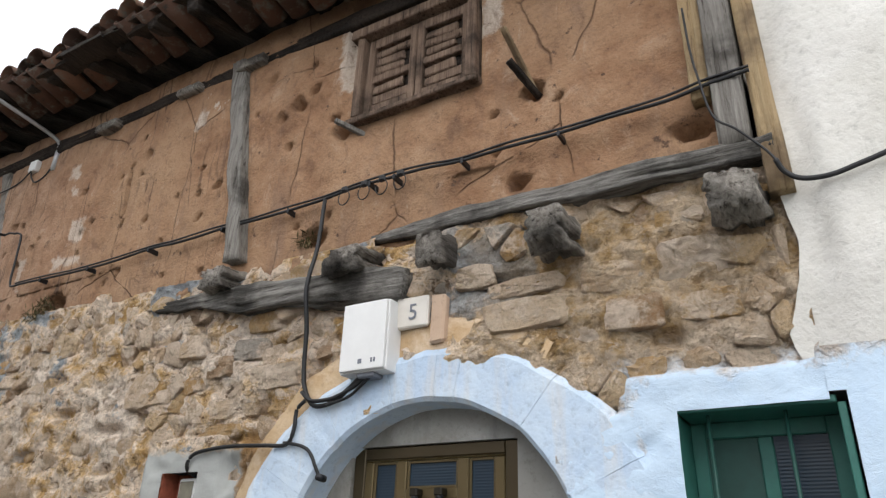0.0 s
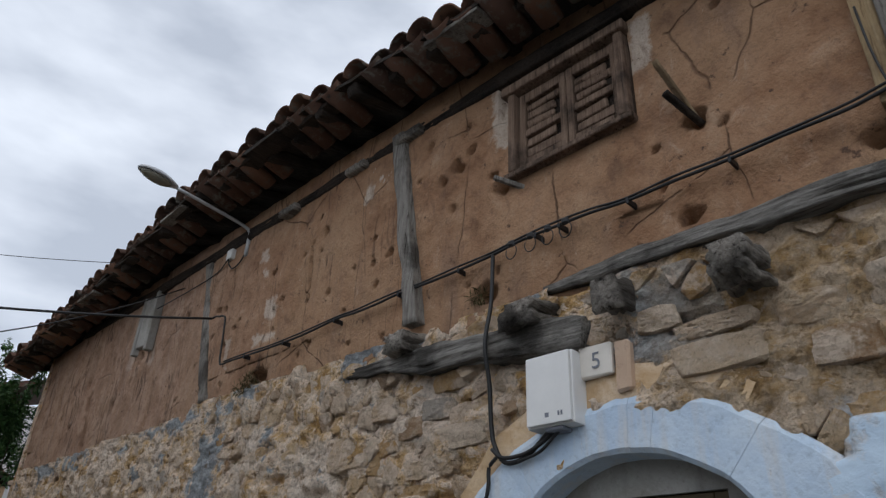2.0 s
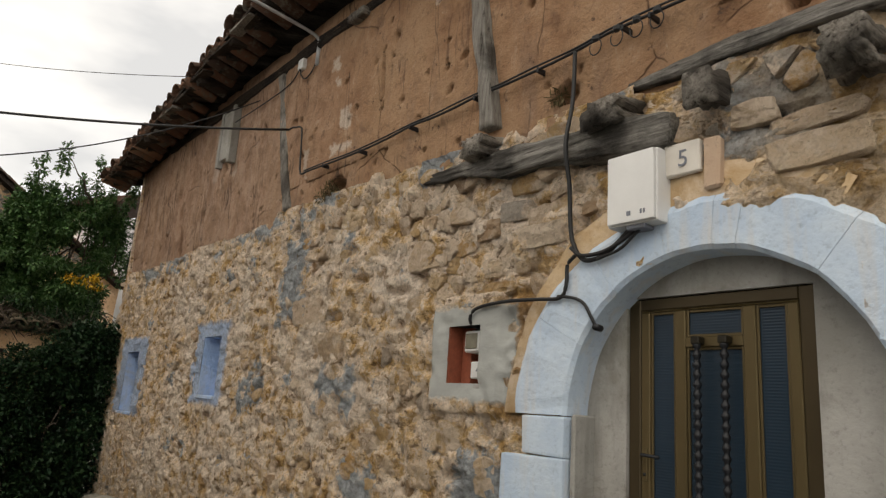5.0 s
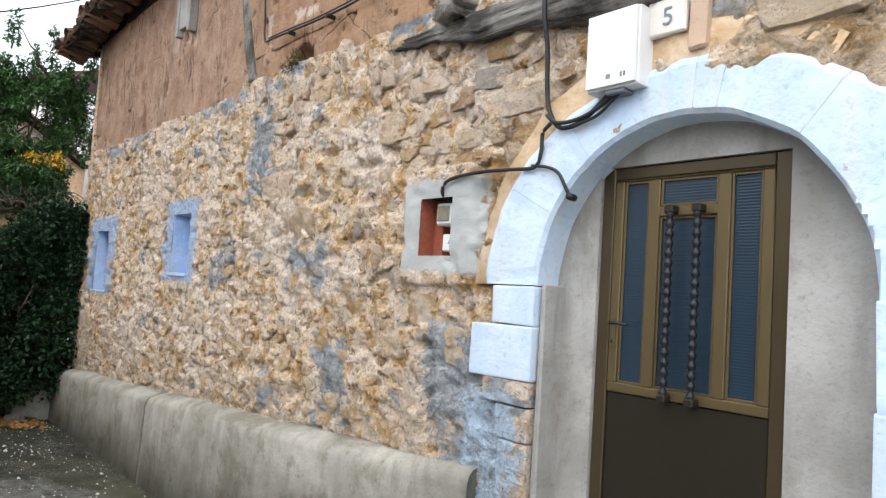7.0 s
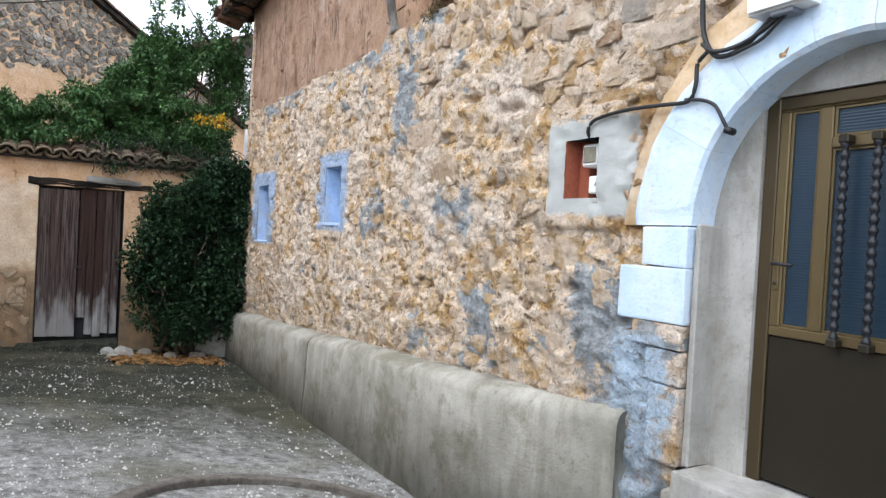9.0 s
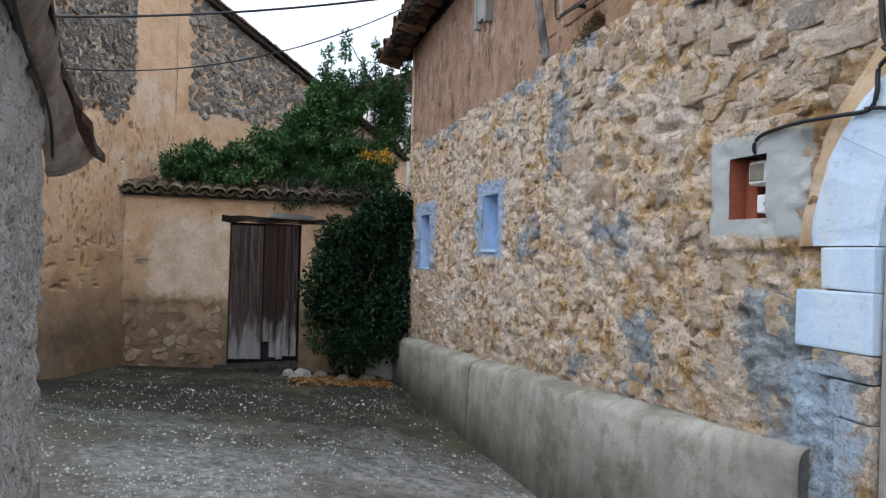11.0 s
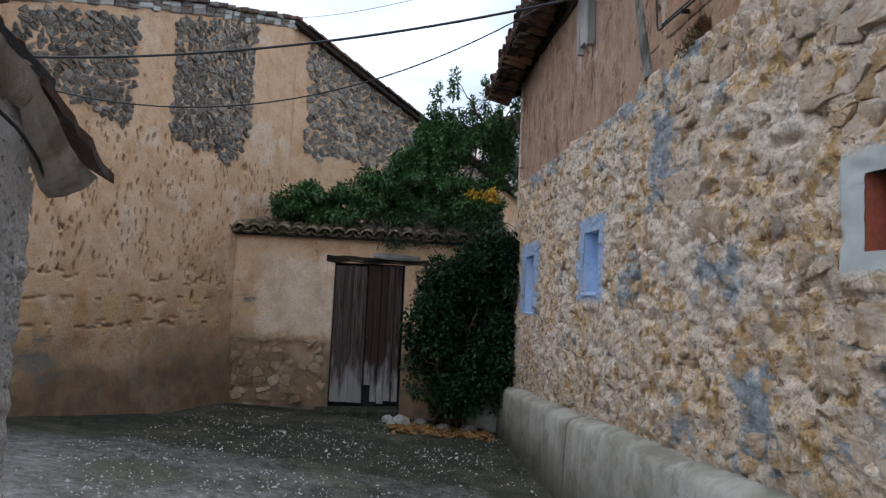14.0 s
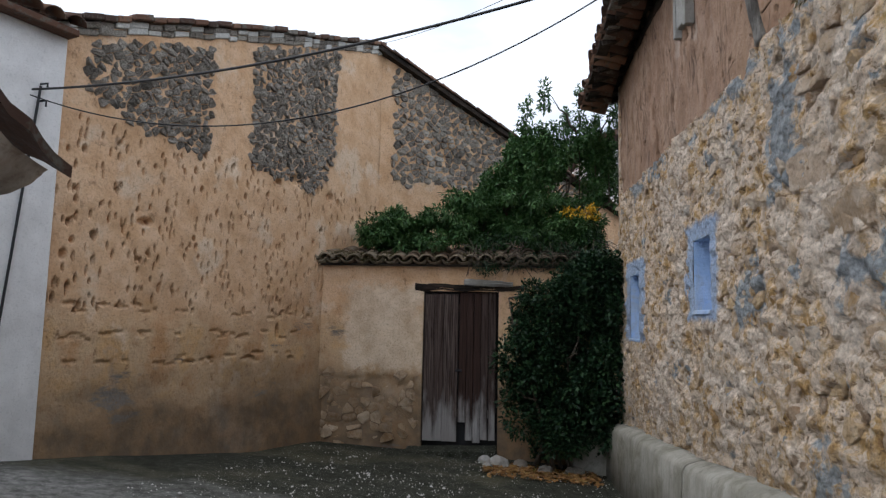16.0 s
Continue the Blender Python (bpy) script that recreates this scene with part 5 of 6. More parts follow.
    cable("drop_cable", [(-3.03, yy, 3.665), (-3.02, -0.06, 3.3), (-3.015, -0.12, 3.0), (-3.01, -0.08, 2.75), (-3.01, -0.06, 2.5), (-2.98, -0.06, 2.37), (-2.90, -0.06, 2.275), (-2.77, -0.06, 2.28),
                         (-2.66, -0.07, 2.34), (-2.57, -0.08, 2.40)], 0.014, "thick black drop cable looping to the service box")
    cable("drop_cable", [(-3.0, -0.065, 2.36), (-2.91, -0.075, 2.30), (-2.76, -0.075, 2.30), (-2.62, -0.075, 2.35), (-2.52, -0.08, 2.41)], 0.012, "thin black cable looping under the service box")
    cable("drop_cable", [(-2.80, -0.07, 2.265), (-2.65, -0.07, 2.30), (-2.55, -0.08, 2.36), (-2.48, -0.08, 2.41)], 0.009, "thin black cable looping under the service box")
    cable("meter_cable", [(-2.97, -0.06, 2.31), (-3.03, -0.055, 2.26), (-3.035, -0.055, 2.15), (-3.08, -0.055, 2.07), (-3.26, -0.05, 2.075), (-3.5, -0.05, 2.085), (-3.73, -0.05, 2.075), (-3.86, -0.05, 2.045),
                          (-3.895, -0.04, 1.97), (-3.895, 0.06, 1.93)], 0.012, "black cable running from the drop to the meter niche")
    cable("meter_cable", [(-3.1, -0.055, 2.08), (-2.98, -0.055, 2.06), (-2.90, -0.055, 2.02), (-2.85, -0.05, 1.94), (-2.82, -0.03, 1.87)], 0.010, "black cable stub ending in a clip on the arch")
    part("cable_clip", tube([(-2.82, -0.055, 1.885), (-2.82, 0.0, 1.88)], 0.02, 8), M_IRON)
    cable("street_cable", [(-0.345, -0.12, 3.13), (-0.32, -0.10, 3.07), (-0.259, -0.10, 3.018), (-0.154, -0.10, 3.006), (-0.046, -0.10, 3.029), (0.054, -0.10, 3.054), (0.6, -0.10, 3.2), (4, -0.1, 3.6)], 0.012, "black cable crossing to the white house")
    cable("post_cable", [(-0.64, -0.06, 4.2), (-0.63, -0.08, 3.9), (-0.61, -0.09, 3.7), (-0.57, -0.10, 3.45), (-0.48, -0.11, 3.34), (-0.38, -0.11, 3.2), (-0.34, -0.12, 3.12)], 0.006, "thin black cable running down the corner post")

    def wire(a, b, sag, r, label):
        a, b = Vector(a), Vector(b)
        pts = [a.lerp(b, t) - Vector((0, 0, sag * 4 * t * (1 - t))) for t in np.linspace(0, 1, 30)]
        tagged(part("overhead_wire", tube(pts, r, 6), M_BLACK), label, "wire", "overhead wires")

    wire((-7.116, -0.085, 4.30), (-8.763, -7.141, 3.65), 0.27, 0.013, "thick black wire spanning the lane to the far house")
    wire((-8.15, -0.06, 5.0), (-8.745, -7.141, 3.58), 1.0, 0.008, "thin black wire sagging across the lane")
    wire((-9.2, -0.66, 5.48), (-15.75, -4.55, 7.12), 0.15, 0.005, "fine wire stretched to the gable")

    lamp = thing("street_lamp", "grey street lamp on a thin bracket arm", "street lamp", (-6.8, 0.03, 5.1))
    part("wall_bracket", tube([(-6.79, 0.0, 5.0), (-6.79, 0.0, 5.32)], 0.028), M_LAMP, lamp)
    part("arm", tube(smoothed([(-6.79, 0.0, 5.3), (-6.80, -0.1, 5.36), (-6.81, -0.5, 5.42), (-6.82, -0.92, 5.47)]), 0.02), M_LAMP, lamp)
    bm = bmesh.new()
    bmesh.ops.create_uvsphere(bm, u_segments=18, v_segments=10, radius=1)
    for v in bm.verts:
        k = 0.55 + 0.45 * (1 - max(0, v.co.y)) if v.co.y > 0 else 1
        v.co = Vector((v.co.x * 0.115 * k, v.co.y * 0.235, v.co.z * 0.06 + (0.0 if v.co.z > 0 else 0.0)))
        if v.co.z < -0.012:
            v.co.z = -0.012
    for f in bm.faces:
        f.smooth = True
    head = part("lamp_head", bm, M_LAMP, lamp)
    head.matrix_parent_inverse = lamp.matrix_world.inverted()
    head.matrix_basis = pose(-6.84, -1.13, 5.515, -9, 0, -4)
    bm = bmesh.new()
    bmesh.ops.create_uvsphere(bm, u_segments=16, v_segments=8, radius=1)
    for v in bm.verts:
        v.co = Vector((v.co.x * 0.09, v.co.y * 0.175, min(v.co.z, 0) * 0.05 - 0.012))
    for f in bm.faces:
        f.smooth = True
    lens = part("lens", bm, M_LENS, lamp, "dull glass lens")
    lens.matrix_parent_inverse = lamp.matrix_world.inverted()
    lens.matrix_basis = pose(-6.845, -1.15, 5.515, -9, 0, -4)
    jb = part("junction_box", block(-7.19, -7.07, -0.05, 0.05, 5.06, 5.19, 0.01), M_BOX)
    tagged(jb, "small white junction box on the adobe", "box")
    cable("lamp_cable", [(-6.79, -0.02, 5.02), (-6.85, -0.03, 4.93), (-7.0, -0.03, 4.9), (-7.12, -0.03, 5.0), (-7.13, -0.04, 5.07)], 0.008, "thin dark cable from the lamp to its box")
    cable("lamp_cable", [(-7.13, -0.04, 5.07), (-7.4, -0.02, 4.98), (-8.0, -0.02, 4.96), (-9.0, -0.03, 4.97)], 0.007, "thin dark cable along the adobe")
    pane = thing("blocked_window", "small grey plastered-up window high in the adobe", "window", (-9.2, 0.0, 4.5), kind="structure")
    part("panel", block(-9.42, -9.1, -0.03, 0.06, 4.5, 5.2, 0.01, 0.01), M_CEMENT, pane)
    part("frame_board", block(-9.5, -9.42, -0.045, 0.06, 4.42, 5.25, 0.008, 0.01), M_CEMENT, pane)
    part("frame_board", block(-9.1, -9.04, -0.045, 0.06, 4.42, 5.25, 0.008, 0.01), M_CEMENT, pane)


build_fittings()
tagged(bpy.data.objects["cable_clip"], "round black cable clip on the arch", "clip")

# ---- the ochre building at the end of the lane ----
OP, OD = Vector((-9.27, -7.17, 0)), Vector((-0.926, 0.377, 0)).normalized()
ON = Vector((OD.y, -OD.x, 0))
GC, GD = Vector((-15.75, -4.53, 0)), Vector((-0.55, 0.835, 0)).normalized()
GN = Vector((GD.y, -GD.x, 0))
TOP = ((-0.6, 4.5), (0.0, 4.68), (1.6, 5.3), (3.3, 5.88), (5.6, 6.6), (7.02, 7.05))
SLITS = []
for _ in range(520):
    s, z = random.uniform(0.0, 7.3), random.uniform(1.25, 3.6)
    SLITS.append((s, z, random.uniform(0.012, 0.021) * (1.6 if random.random() < 0.12 else 1), random.uniform(0.03, 0.06), random.uniform(0.10, 0.15)))
for s, z, a, b in ((1.32, 2.44, 0.12, 0.05), (5.33, 3.48, 0.10, 0.08), (5.6, 3.42, 0.05, 0.07), (4.3, 3.62, 0.1, 0.09), (4.05, 1.0, 0.05, 0.12), (3.9, 3.5, 0.09, 0.05), (0.2, 1.9, 0.05, 0.06)):
    SLITS.append((s, z, a, b, 0.09))
for _ in range(70):
    SLITS.append((random.uniform(0.3, 4.9), random.choice((1.28, 0.62, 0.95)) + random.uniform(-0.07, 0.07), random.uniform(0.03, 0.13), random.uniform(0.012, 0.022), 0.03))
SLIT_GRID = {}
for q in SLITS:
    for i in range(int((q[0] - q[2] * 1.5) // 0.25), int((q[0] + q[2] * 1.5) // 0.25) + 1):
        for j in range(int((q[1] - q[3] * 1.5) // 0.25), int((q[1] + q[3] * 1.5) // 0.25) + 1):
            SLIT_GRID.setdefault((i, j), []).append(q)


def ochre_out(s, z):
    d = 0.03 * fract(s * 1.2, 2, z * 1.2, 4)
    for a, b, ra, rb, deep in SLIT_GRID.get((int(s // 0.25), int(z // 0.25)), ()):
        q = ((s - a) / ra) ** 2 + ((z - b) / rb) ** 2
        if q < 1.6:
            d -= deep * min(1.0, max(0.0, 2.0 - q * 1.5))
    d += 0.03 * min(1.0, max(0.0, (0.2 + 0.25 * fract(s * 0.8, 1, 1) - z) * 4))
    return d


def ochre_at(s, z, out=0.0):
    return OP + OD * s + ON * (-(ochre_out(s, z)) * -1 + out) + Vector((0, 0, z))


def gable_at(s, z, out=0.0):
    return GC + GD * s + GN * (0.03 * fract(s * 1.5, 8, z * 1.5) + out) + Vector((0, 0, z))


def compact(poly, limit):
    return max(p[0] for p in poly) - min(p[0] for p in poly) < limit and max(p[1] for p in poly) - min(p[1] for p in poly) < limit


def panel_polys(regions, size):
    """Cells of rubble inside regions given as (u0, u1, lower(u), upper(u))."""
    u0, u1 = min(r[0] for r in regions), max(r[1] for r in regions)
    v0, v1 = min(r[2](u) for r in regions for u in np.linspace(r[0], r[1], 9)), max(r[3](u) for r in regions for u in np.linspace(r[0], r[1], 9))
    pts = []
    v = v0 - 2 * size
    while v < v1 + 2 * size:
        h = size * random.uniform(0.55, 0.95)
        u = u0 - 3 * size
        while u < u1 + 3 * size:
            w = size * random.uniform(0.7, 1.9)
            pts.append((u + w / 2, v + h / 2 + random.uniform(-0.25, 0.25) * size))
            u += w
        v += h
    pts = [p for p in pts if any(r[0] - 3 * size < p[0] < r[1] + 3 * size for r in regions)]
    return [poly for p, poly in zip(pts, cells(pts, size * 2)) if poly and compact(poly, 2.3 * size) and any(r[0] < p[0] < r[1] and r[2](p[0]) < p[1] < r[3](p[0]) for r in regions)]


def build_ochre():
    root = thing("wall_ochre", "tall ochre mud-plastered wall with rows of small holes", "wall", (-12, -6, 0), kind="structure")
    top = lambda s: lerp(s, TOP)
    nu, nv = 640, 300
    verts, faces = [], []
    for j in range(nv + 1):
        for i in range(nu + 1):
            s = -0.05 + 7.07 * i / nu
            z = -1.3 + (top(s) + 1.3) * j / nv
            verts.append(ochre_at(s, z))
    for j in range(nv):
        for i in range(nu):
            a = j * (nu + 1) + i
            faces.append((a, a + 1, a + nu + 2, a + nu + 1))
    part("plaster", from_lists("plaster", verts, faces, M_OCHRE), None, root)
    regs = [(0.30, 2.36, lambda s: lerp(s, ((0.3, 3.95), (0.8, 3.7), (2.36, 3.5))) + 0.12 * fract(s * 2, 1, 5), lambda s: top(s) - 0.28),
            (3.2, 5.46, lambda s: lerp(s, ((3.2, 3.6), (4.9, 3.5), (5.46, 4.2))) + 0.12 * fract(s * 2, 4, 5), lambda s: top(s) - 0.22)]
    rubble(root, panel_polys(regs, 0.12), M_GREY, M_GREY_J, lambda s, z, out: ochre_at(s, z, out), (0.005, 0.045), (0.84, 0.98), 300, tilt=0.3)
    # coping of stones and tiles on the sloping top
    s = -0.1
    while s < 6.9:
        w = random.uniform(0.16, 0.34)
        for row in range(3):
            z = top(s + w / 2) - 0.225 + row * 0.09 + random.uniform(-0.012, 0.012)
            p = [ochre_at(s + 0.005, z), ochre_at(s + w - 0.005, z + w * 0.34), ochre_at(s + w - 0.005, z + 0.085 + w * 0.34), ochre_at(s + 0.005, z + 0.085)]
            bm = bmesh.new()
            off = random.uniform(0.02, 0.06) + (0.0, 0.01, 0.07)[row]
            lo = [bm.verts.new(q + ON * off + Vector((0, 0, random.uniform(-0.012, 0.012)))) for q in p]
            hi = [bm.verts.new(q - ON * 0.25) for q in p]
            bm.faces.new(lo)
            bm.faces.new(hi[::-1])
            for k in range(4):
                bm.faces.new((lo[k], hi[k], hi[(k + 1) % 4], lo[(k + 1) % 4]))
            bmesh.ops.recalc_face_normals(bm, faces=bm.faces[:])
            bmesh.ops.bevel(bm, geom=bm.edges[:], offset=0.012, segments=1, affect="EDGES")
            part("coping_stone", bm, (M_GREY if random.random() < 0.6 else M_CHIP) if row < 2 else (M_TILE if random.random() < 0.75 else M_GREY), root)
        s += w
    # the grey gable beyond the corner
    gab = thing("wall_gable", "grey rubble gable wall under a sloping tile verge", "wall", (-17.5, -2.5, 3), kind="structure")
    gtop = lambda u: 6.98 - 0.43 * u
    gv, gf = [], []
    gu, gn = 60, 40
    for j in range(gn + 1):
        for i in range(gu + 1):
            u = 7.0 * i / gu
            gv.append(gable_at(u, -1.3 + (gtop(u) - 0.1 + 1.3) * j / gn))
    for j in range(gn):
        for i in range(gu):
            a = j * (gu + 1) + i
            gf.append((a, a + 1, a + gu + 2, a + gu + 1))
    part("plaster", from_lists("plaster", gv, gf, M_OCHRE), None, gab)
    rubble(gab, panel_polys([(0.3, 6.8, lambda u: 4.15 + 0.1 * fract(u * 2, 6, 5), lambda u: gtop(u) - 0.12)], 0.15), M_GREY, M_GREY_J, lambda u, z, out: gable_at(u, z, out), (0.005, 0.045), (0.86, 0.98), 300, tilt=0.3)
    u = -0.15
    while u < 6.8:
        ob = part("verge_tile", TILE, None, gab)
        ob.matrix_parent_inverse = gab.matrix_world.inverted()
        c = gable_at(u, gtop(u) - 0.03, 0.10)
        ob.matrix_basis = Matrix.Translation(c) @ Vector((GD.x, GD.y, -0.42)).to_track_quat("Y", "Z").to_matrix().to_4x4()
        u += 0.3
    bm = prism([(-0.2, gtop(-0.2) - 0.14), (6.9, gtop(6.9) - 0.14), (6.9, gtop(6.9) - 0.04), (-0.2, gtop(-0.2) - 0.04)], "y", -0.18, 0.3)
    for v in bm.verts:
        v.co = GC + GD * v.co.x - GN * v.co.y + Vector((0, 0, v.co.z))
    part("verge", bm, M_EAVE, gab)
    # body and roof that close the building behind its walls
    body = bmesh.new()
    base = [OP - ON * 0.3, OP + OD * 7.02 - ON * 0.3 - OD * 0.2, GC + GD * 7 - GN * 0.3, GC + GD * 7 + Vector((-6, -8, 0)), OP - ON * 9]
    lo = [body.verts.new((p.x, p.y, -1.3)) for p in base]
    hi = [body.verts.new((p.x, p.y, h)) for p, h in zip(base, (4.4, 6.95, 4.0, 4.0, 4.4))]
    body.faces.new(lo[::-1])
    body.faces.new(hi)
    for k in range(5):
        body.faces.new((lo[k], lo[(k + 1) % 5], hi[(k + 1) % 5], hi[k]))
    part("building_body", body, M_OCHRE, root)


def build_far_white_house():
    """The white rendered house that adjoins the ochre wall."""
    root = thing("white_house", "white rendered house with tile eaves beside the ochre wall", "house", (-8, -8, 0))

    def box_s(s0, s1, o0, o1, z0, z1, bevel=0.01):
        bm = block(s0, s1, o0, o1, z0, z1, bevel)
        for v in bm.verts:
            v.co = OP + OD * v.co.x + ON * v.co.y + Vector((0, 0, v.co.z))
        return bm

    part("wall", box_s(-5.5, -0.02, -4, 0.10, -0.9, 4.42), M_WHITE2, root)
    part("chimney", box_s(-1.1, -0.45, -1.6, -0.95, 4.6, 6.2), M_WHITE2, root)
    part("chimney_cap", box_s(-1.18, -0.37, -1.68, -0.87, 6.2, 6.3), M_TILE, root)
    part("roof_deck", box_s(-5.6, 0.0, -4, 0.28, 4.42, 4.5), M_TILE, root)
    s = -0.08
    while s > -4:
        for row in range(3):
            ob = part("roof_tile", TILE, None, root)
            ob.matrix_parent_inverse = root.matrix_world.inverted()
            c = OP + OD * s + ON * (0.32 - row * 0.32) + Vector((0, 0, 4.54 + row * 0.12))
            ob.matrix_basis = Matrix.Translation(c) @ Vector((-ON.x, -ON.y, 0.36)).to_track_quat("Y", "Z").to_matrix().to_4x4()
        s -= 0.262
    for z in (3.78, 3.58):
        hook = part("wire_hook", tube([OP + OD * -0.30 + ON * 0.10 + Vector((0, 0, z)), OP + OD * -0.28 + ON * 0.2 + Vector((0, 0, z)), OP + OD * -0.28 + ON * 0.2 + Vector((0, 0, z - 0.07))], 0.012, 6), M_IRON, root)
    tagged(part("wall_cable", tube(smoothed([OP + OD * -0.31 + ON * 0.125 + Vector((0, 0, z)) + OD * (-0.25 * (3.75 - z) / 3) for z in (3.75, 3.0, 2.2, 1.4, 0.6)]), 0.016, 6), M_BLACK), "black cable running down the white house", "cable")


build_ochre()
build_far_white_house()

# ---- the shed ----
SX = -14.10


def shed_out(y, z):
    d = 0.02 * fract(y * 1.6, 3, z * 1.6, 5)
    if z < 0.25 + 0.15 * fract(y * 1.5, 1, 2) and y < -3.35:
        d -= 0.035
    return d


def build_shed():
    root = thing("wall_shed", "low ochre shed wall with exposed rubble at its foot", "wall", (SX, -3, 0), kind="structure")
    part("plaster", sheet("plaster", -5.5, 0.0, -1.4, 2.22, 0.05, lambda y, z: (SX + shed_out(y, z), y, z), lambda y, z: -3.34 < y < -2.02 and z < 1.76, M_OCHRE), None, root)
    part("core", block(SX - 0.9, SX - 0.16, -5.4, 0.0, -1.4, 2.2, 0), M_DARK, root)
    part("jamb", block(SX - 0.2, SX - 0.005, -3.40, -3.34, -1.2, 1.76, 0.01, 0.008), M_OCHRE, root)
    part("lintel", rough_bar((SX - 0.06, -3.5, 1.84), (SX - 0.06, -1.55, 1.83), 0.16, 0.12, 0.5, 30, 3), M_EAVE, root, "dark timber lintel")
    part("lintel_stone", rough_bar((SX, -2.62, 1.93), (SX, -1.75, 1.90), 0.2, 0.11, 0.6, 20, 8), M_CEMENT, root)
    regs = [(-5.32, -3.45, lambda y: -0.95, lambda y: 0.24 + 0.55 * fract(y * 1.6, 2, 2))]
    rubble(root, panel_polys(regs, 0.19), M_BROWN, M_BROWN, lambda y, z, out: (SX + shed_out(y, z) + out, y, z), (-0.025, 0.04), (0.88, 1.02), tilt=0.25)

    door = thing("shed_door", "old double plank shed door, brown above and bleached below", "door", (SX, -2.7, -0.9), kind="structure")
    edges = [-3.335, -3.14, -2.98, -2.845, -2.715, -2.70, -2.56, -2.44, -2.31, -2.17, -2.03]
    for k, (a, b) in enumerate(zip(edges, edges[1:])):
        if k == 4:
            continue
        cut = (-0.87, -0.86, -0.86, -0.86, 0, -0.55, -0.84, -0.85, -0.82, -0.84)[k] + random.uniform(-0.02, 0.02)
        part("plank", block(SX - 0.075 + random.uniform(-0.008, 0.008), SX - 0.04, a + random.uniform(0.002, 0.008), b - random.uniform(0.002, 0.008), cut, 1.75 - (0.03 if k < 4 else 0.0), 0.006, 0.011), M_SHED, door)
    for z in (-0.45, 0.55, 1.4):
        part("ledge_board", block(SX - 0.10, SX - 0.08, -3.3, -2.06, z, z + 0.14, 0.005), M_SHED, door)
    part("frame_post", rough_bar((SX - 0.06, -3.36, -0.9), (SX - 0.06, -3.35, 1.76), 0.06, 0.08, 0.2, 18), M_EAVE, door)
    part("latch", block(SX - 0.036, SX - 0.022, -2.76, -2.64, 0.35, 0.39, 0.004), M_IRON, door)
    sill = part("shed_doorstep", block(SX - 0.15, SX + 0.34, -3.62, -2.0, -1.2, -0.955, 0.05, 0.045, 2), M_GROUND)
    tagged(sill, "low cracked cement sill before the shed door", "step", kind="structure")

    roof = thing("shed_roof", "mossy clay tile roof along the shed top", "roof", (SX, -2.7, 2.3), kind="structure")
    old_tile = tile_mesh(0.46, 0.138, 0.11, 0.03, 8, M_TILE_M)
    y = -5.38
    while y < -0.05:
        for row in range(3):
            ob = part("roof_tile", old_tile, None, roof)
            ob.matrix_parent_inverse = roof.matrix_world.inverted()
            ob.matrix_basis = pose(SX + 0.24 - row * 0.33 + random.uniform(-0.03, 0.03), y, 2.30 + row * 0.085 + random.uniform(-0.015, 0.015), 14, random.uniform(-5, 5), 90 + random.uniform(-5, 5))
        ob = part("channel_tile", old_tile, None, roof)
        ob.matrix_parent_inverse = roof.matrix_world.inverted()
        ob.matrix_basis = pose(SX + 0.16, y + 0.131, 2.36, 14, 180, 90)
        y += 0.262
    part("roof_deck", prism([(SX + 0.10, 2.20), (SX - 1.9, 2.70), (SX - 1.9, 2.74), (SX + 0.10, 2.24)], "y", -5.5, 0.0), M_EAVE, roof)


build_shed()


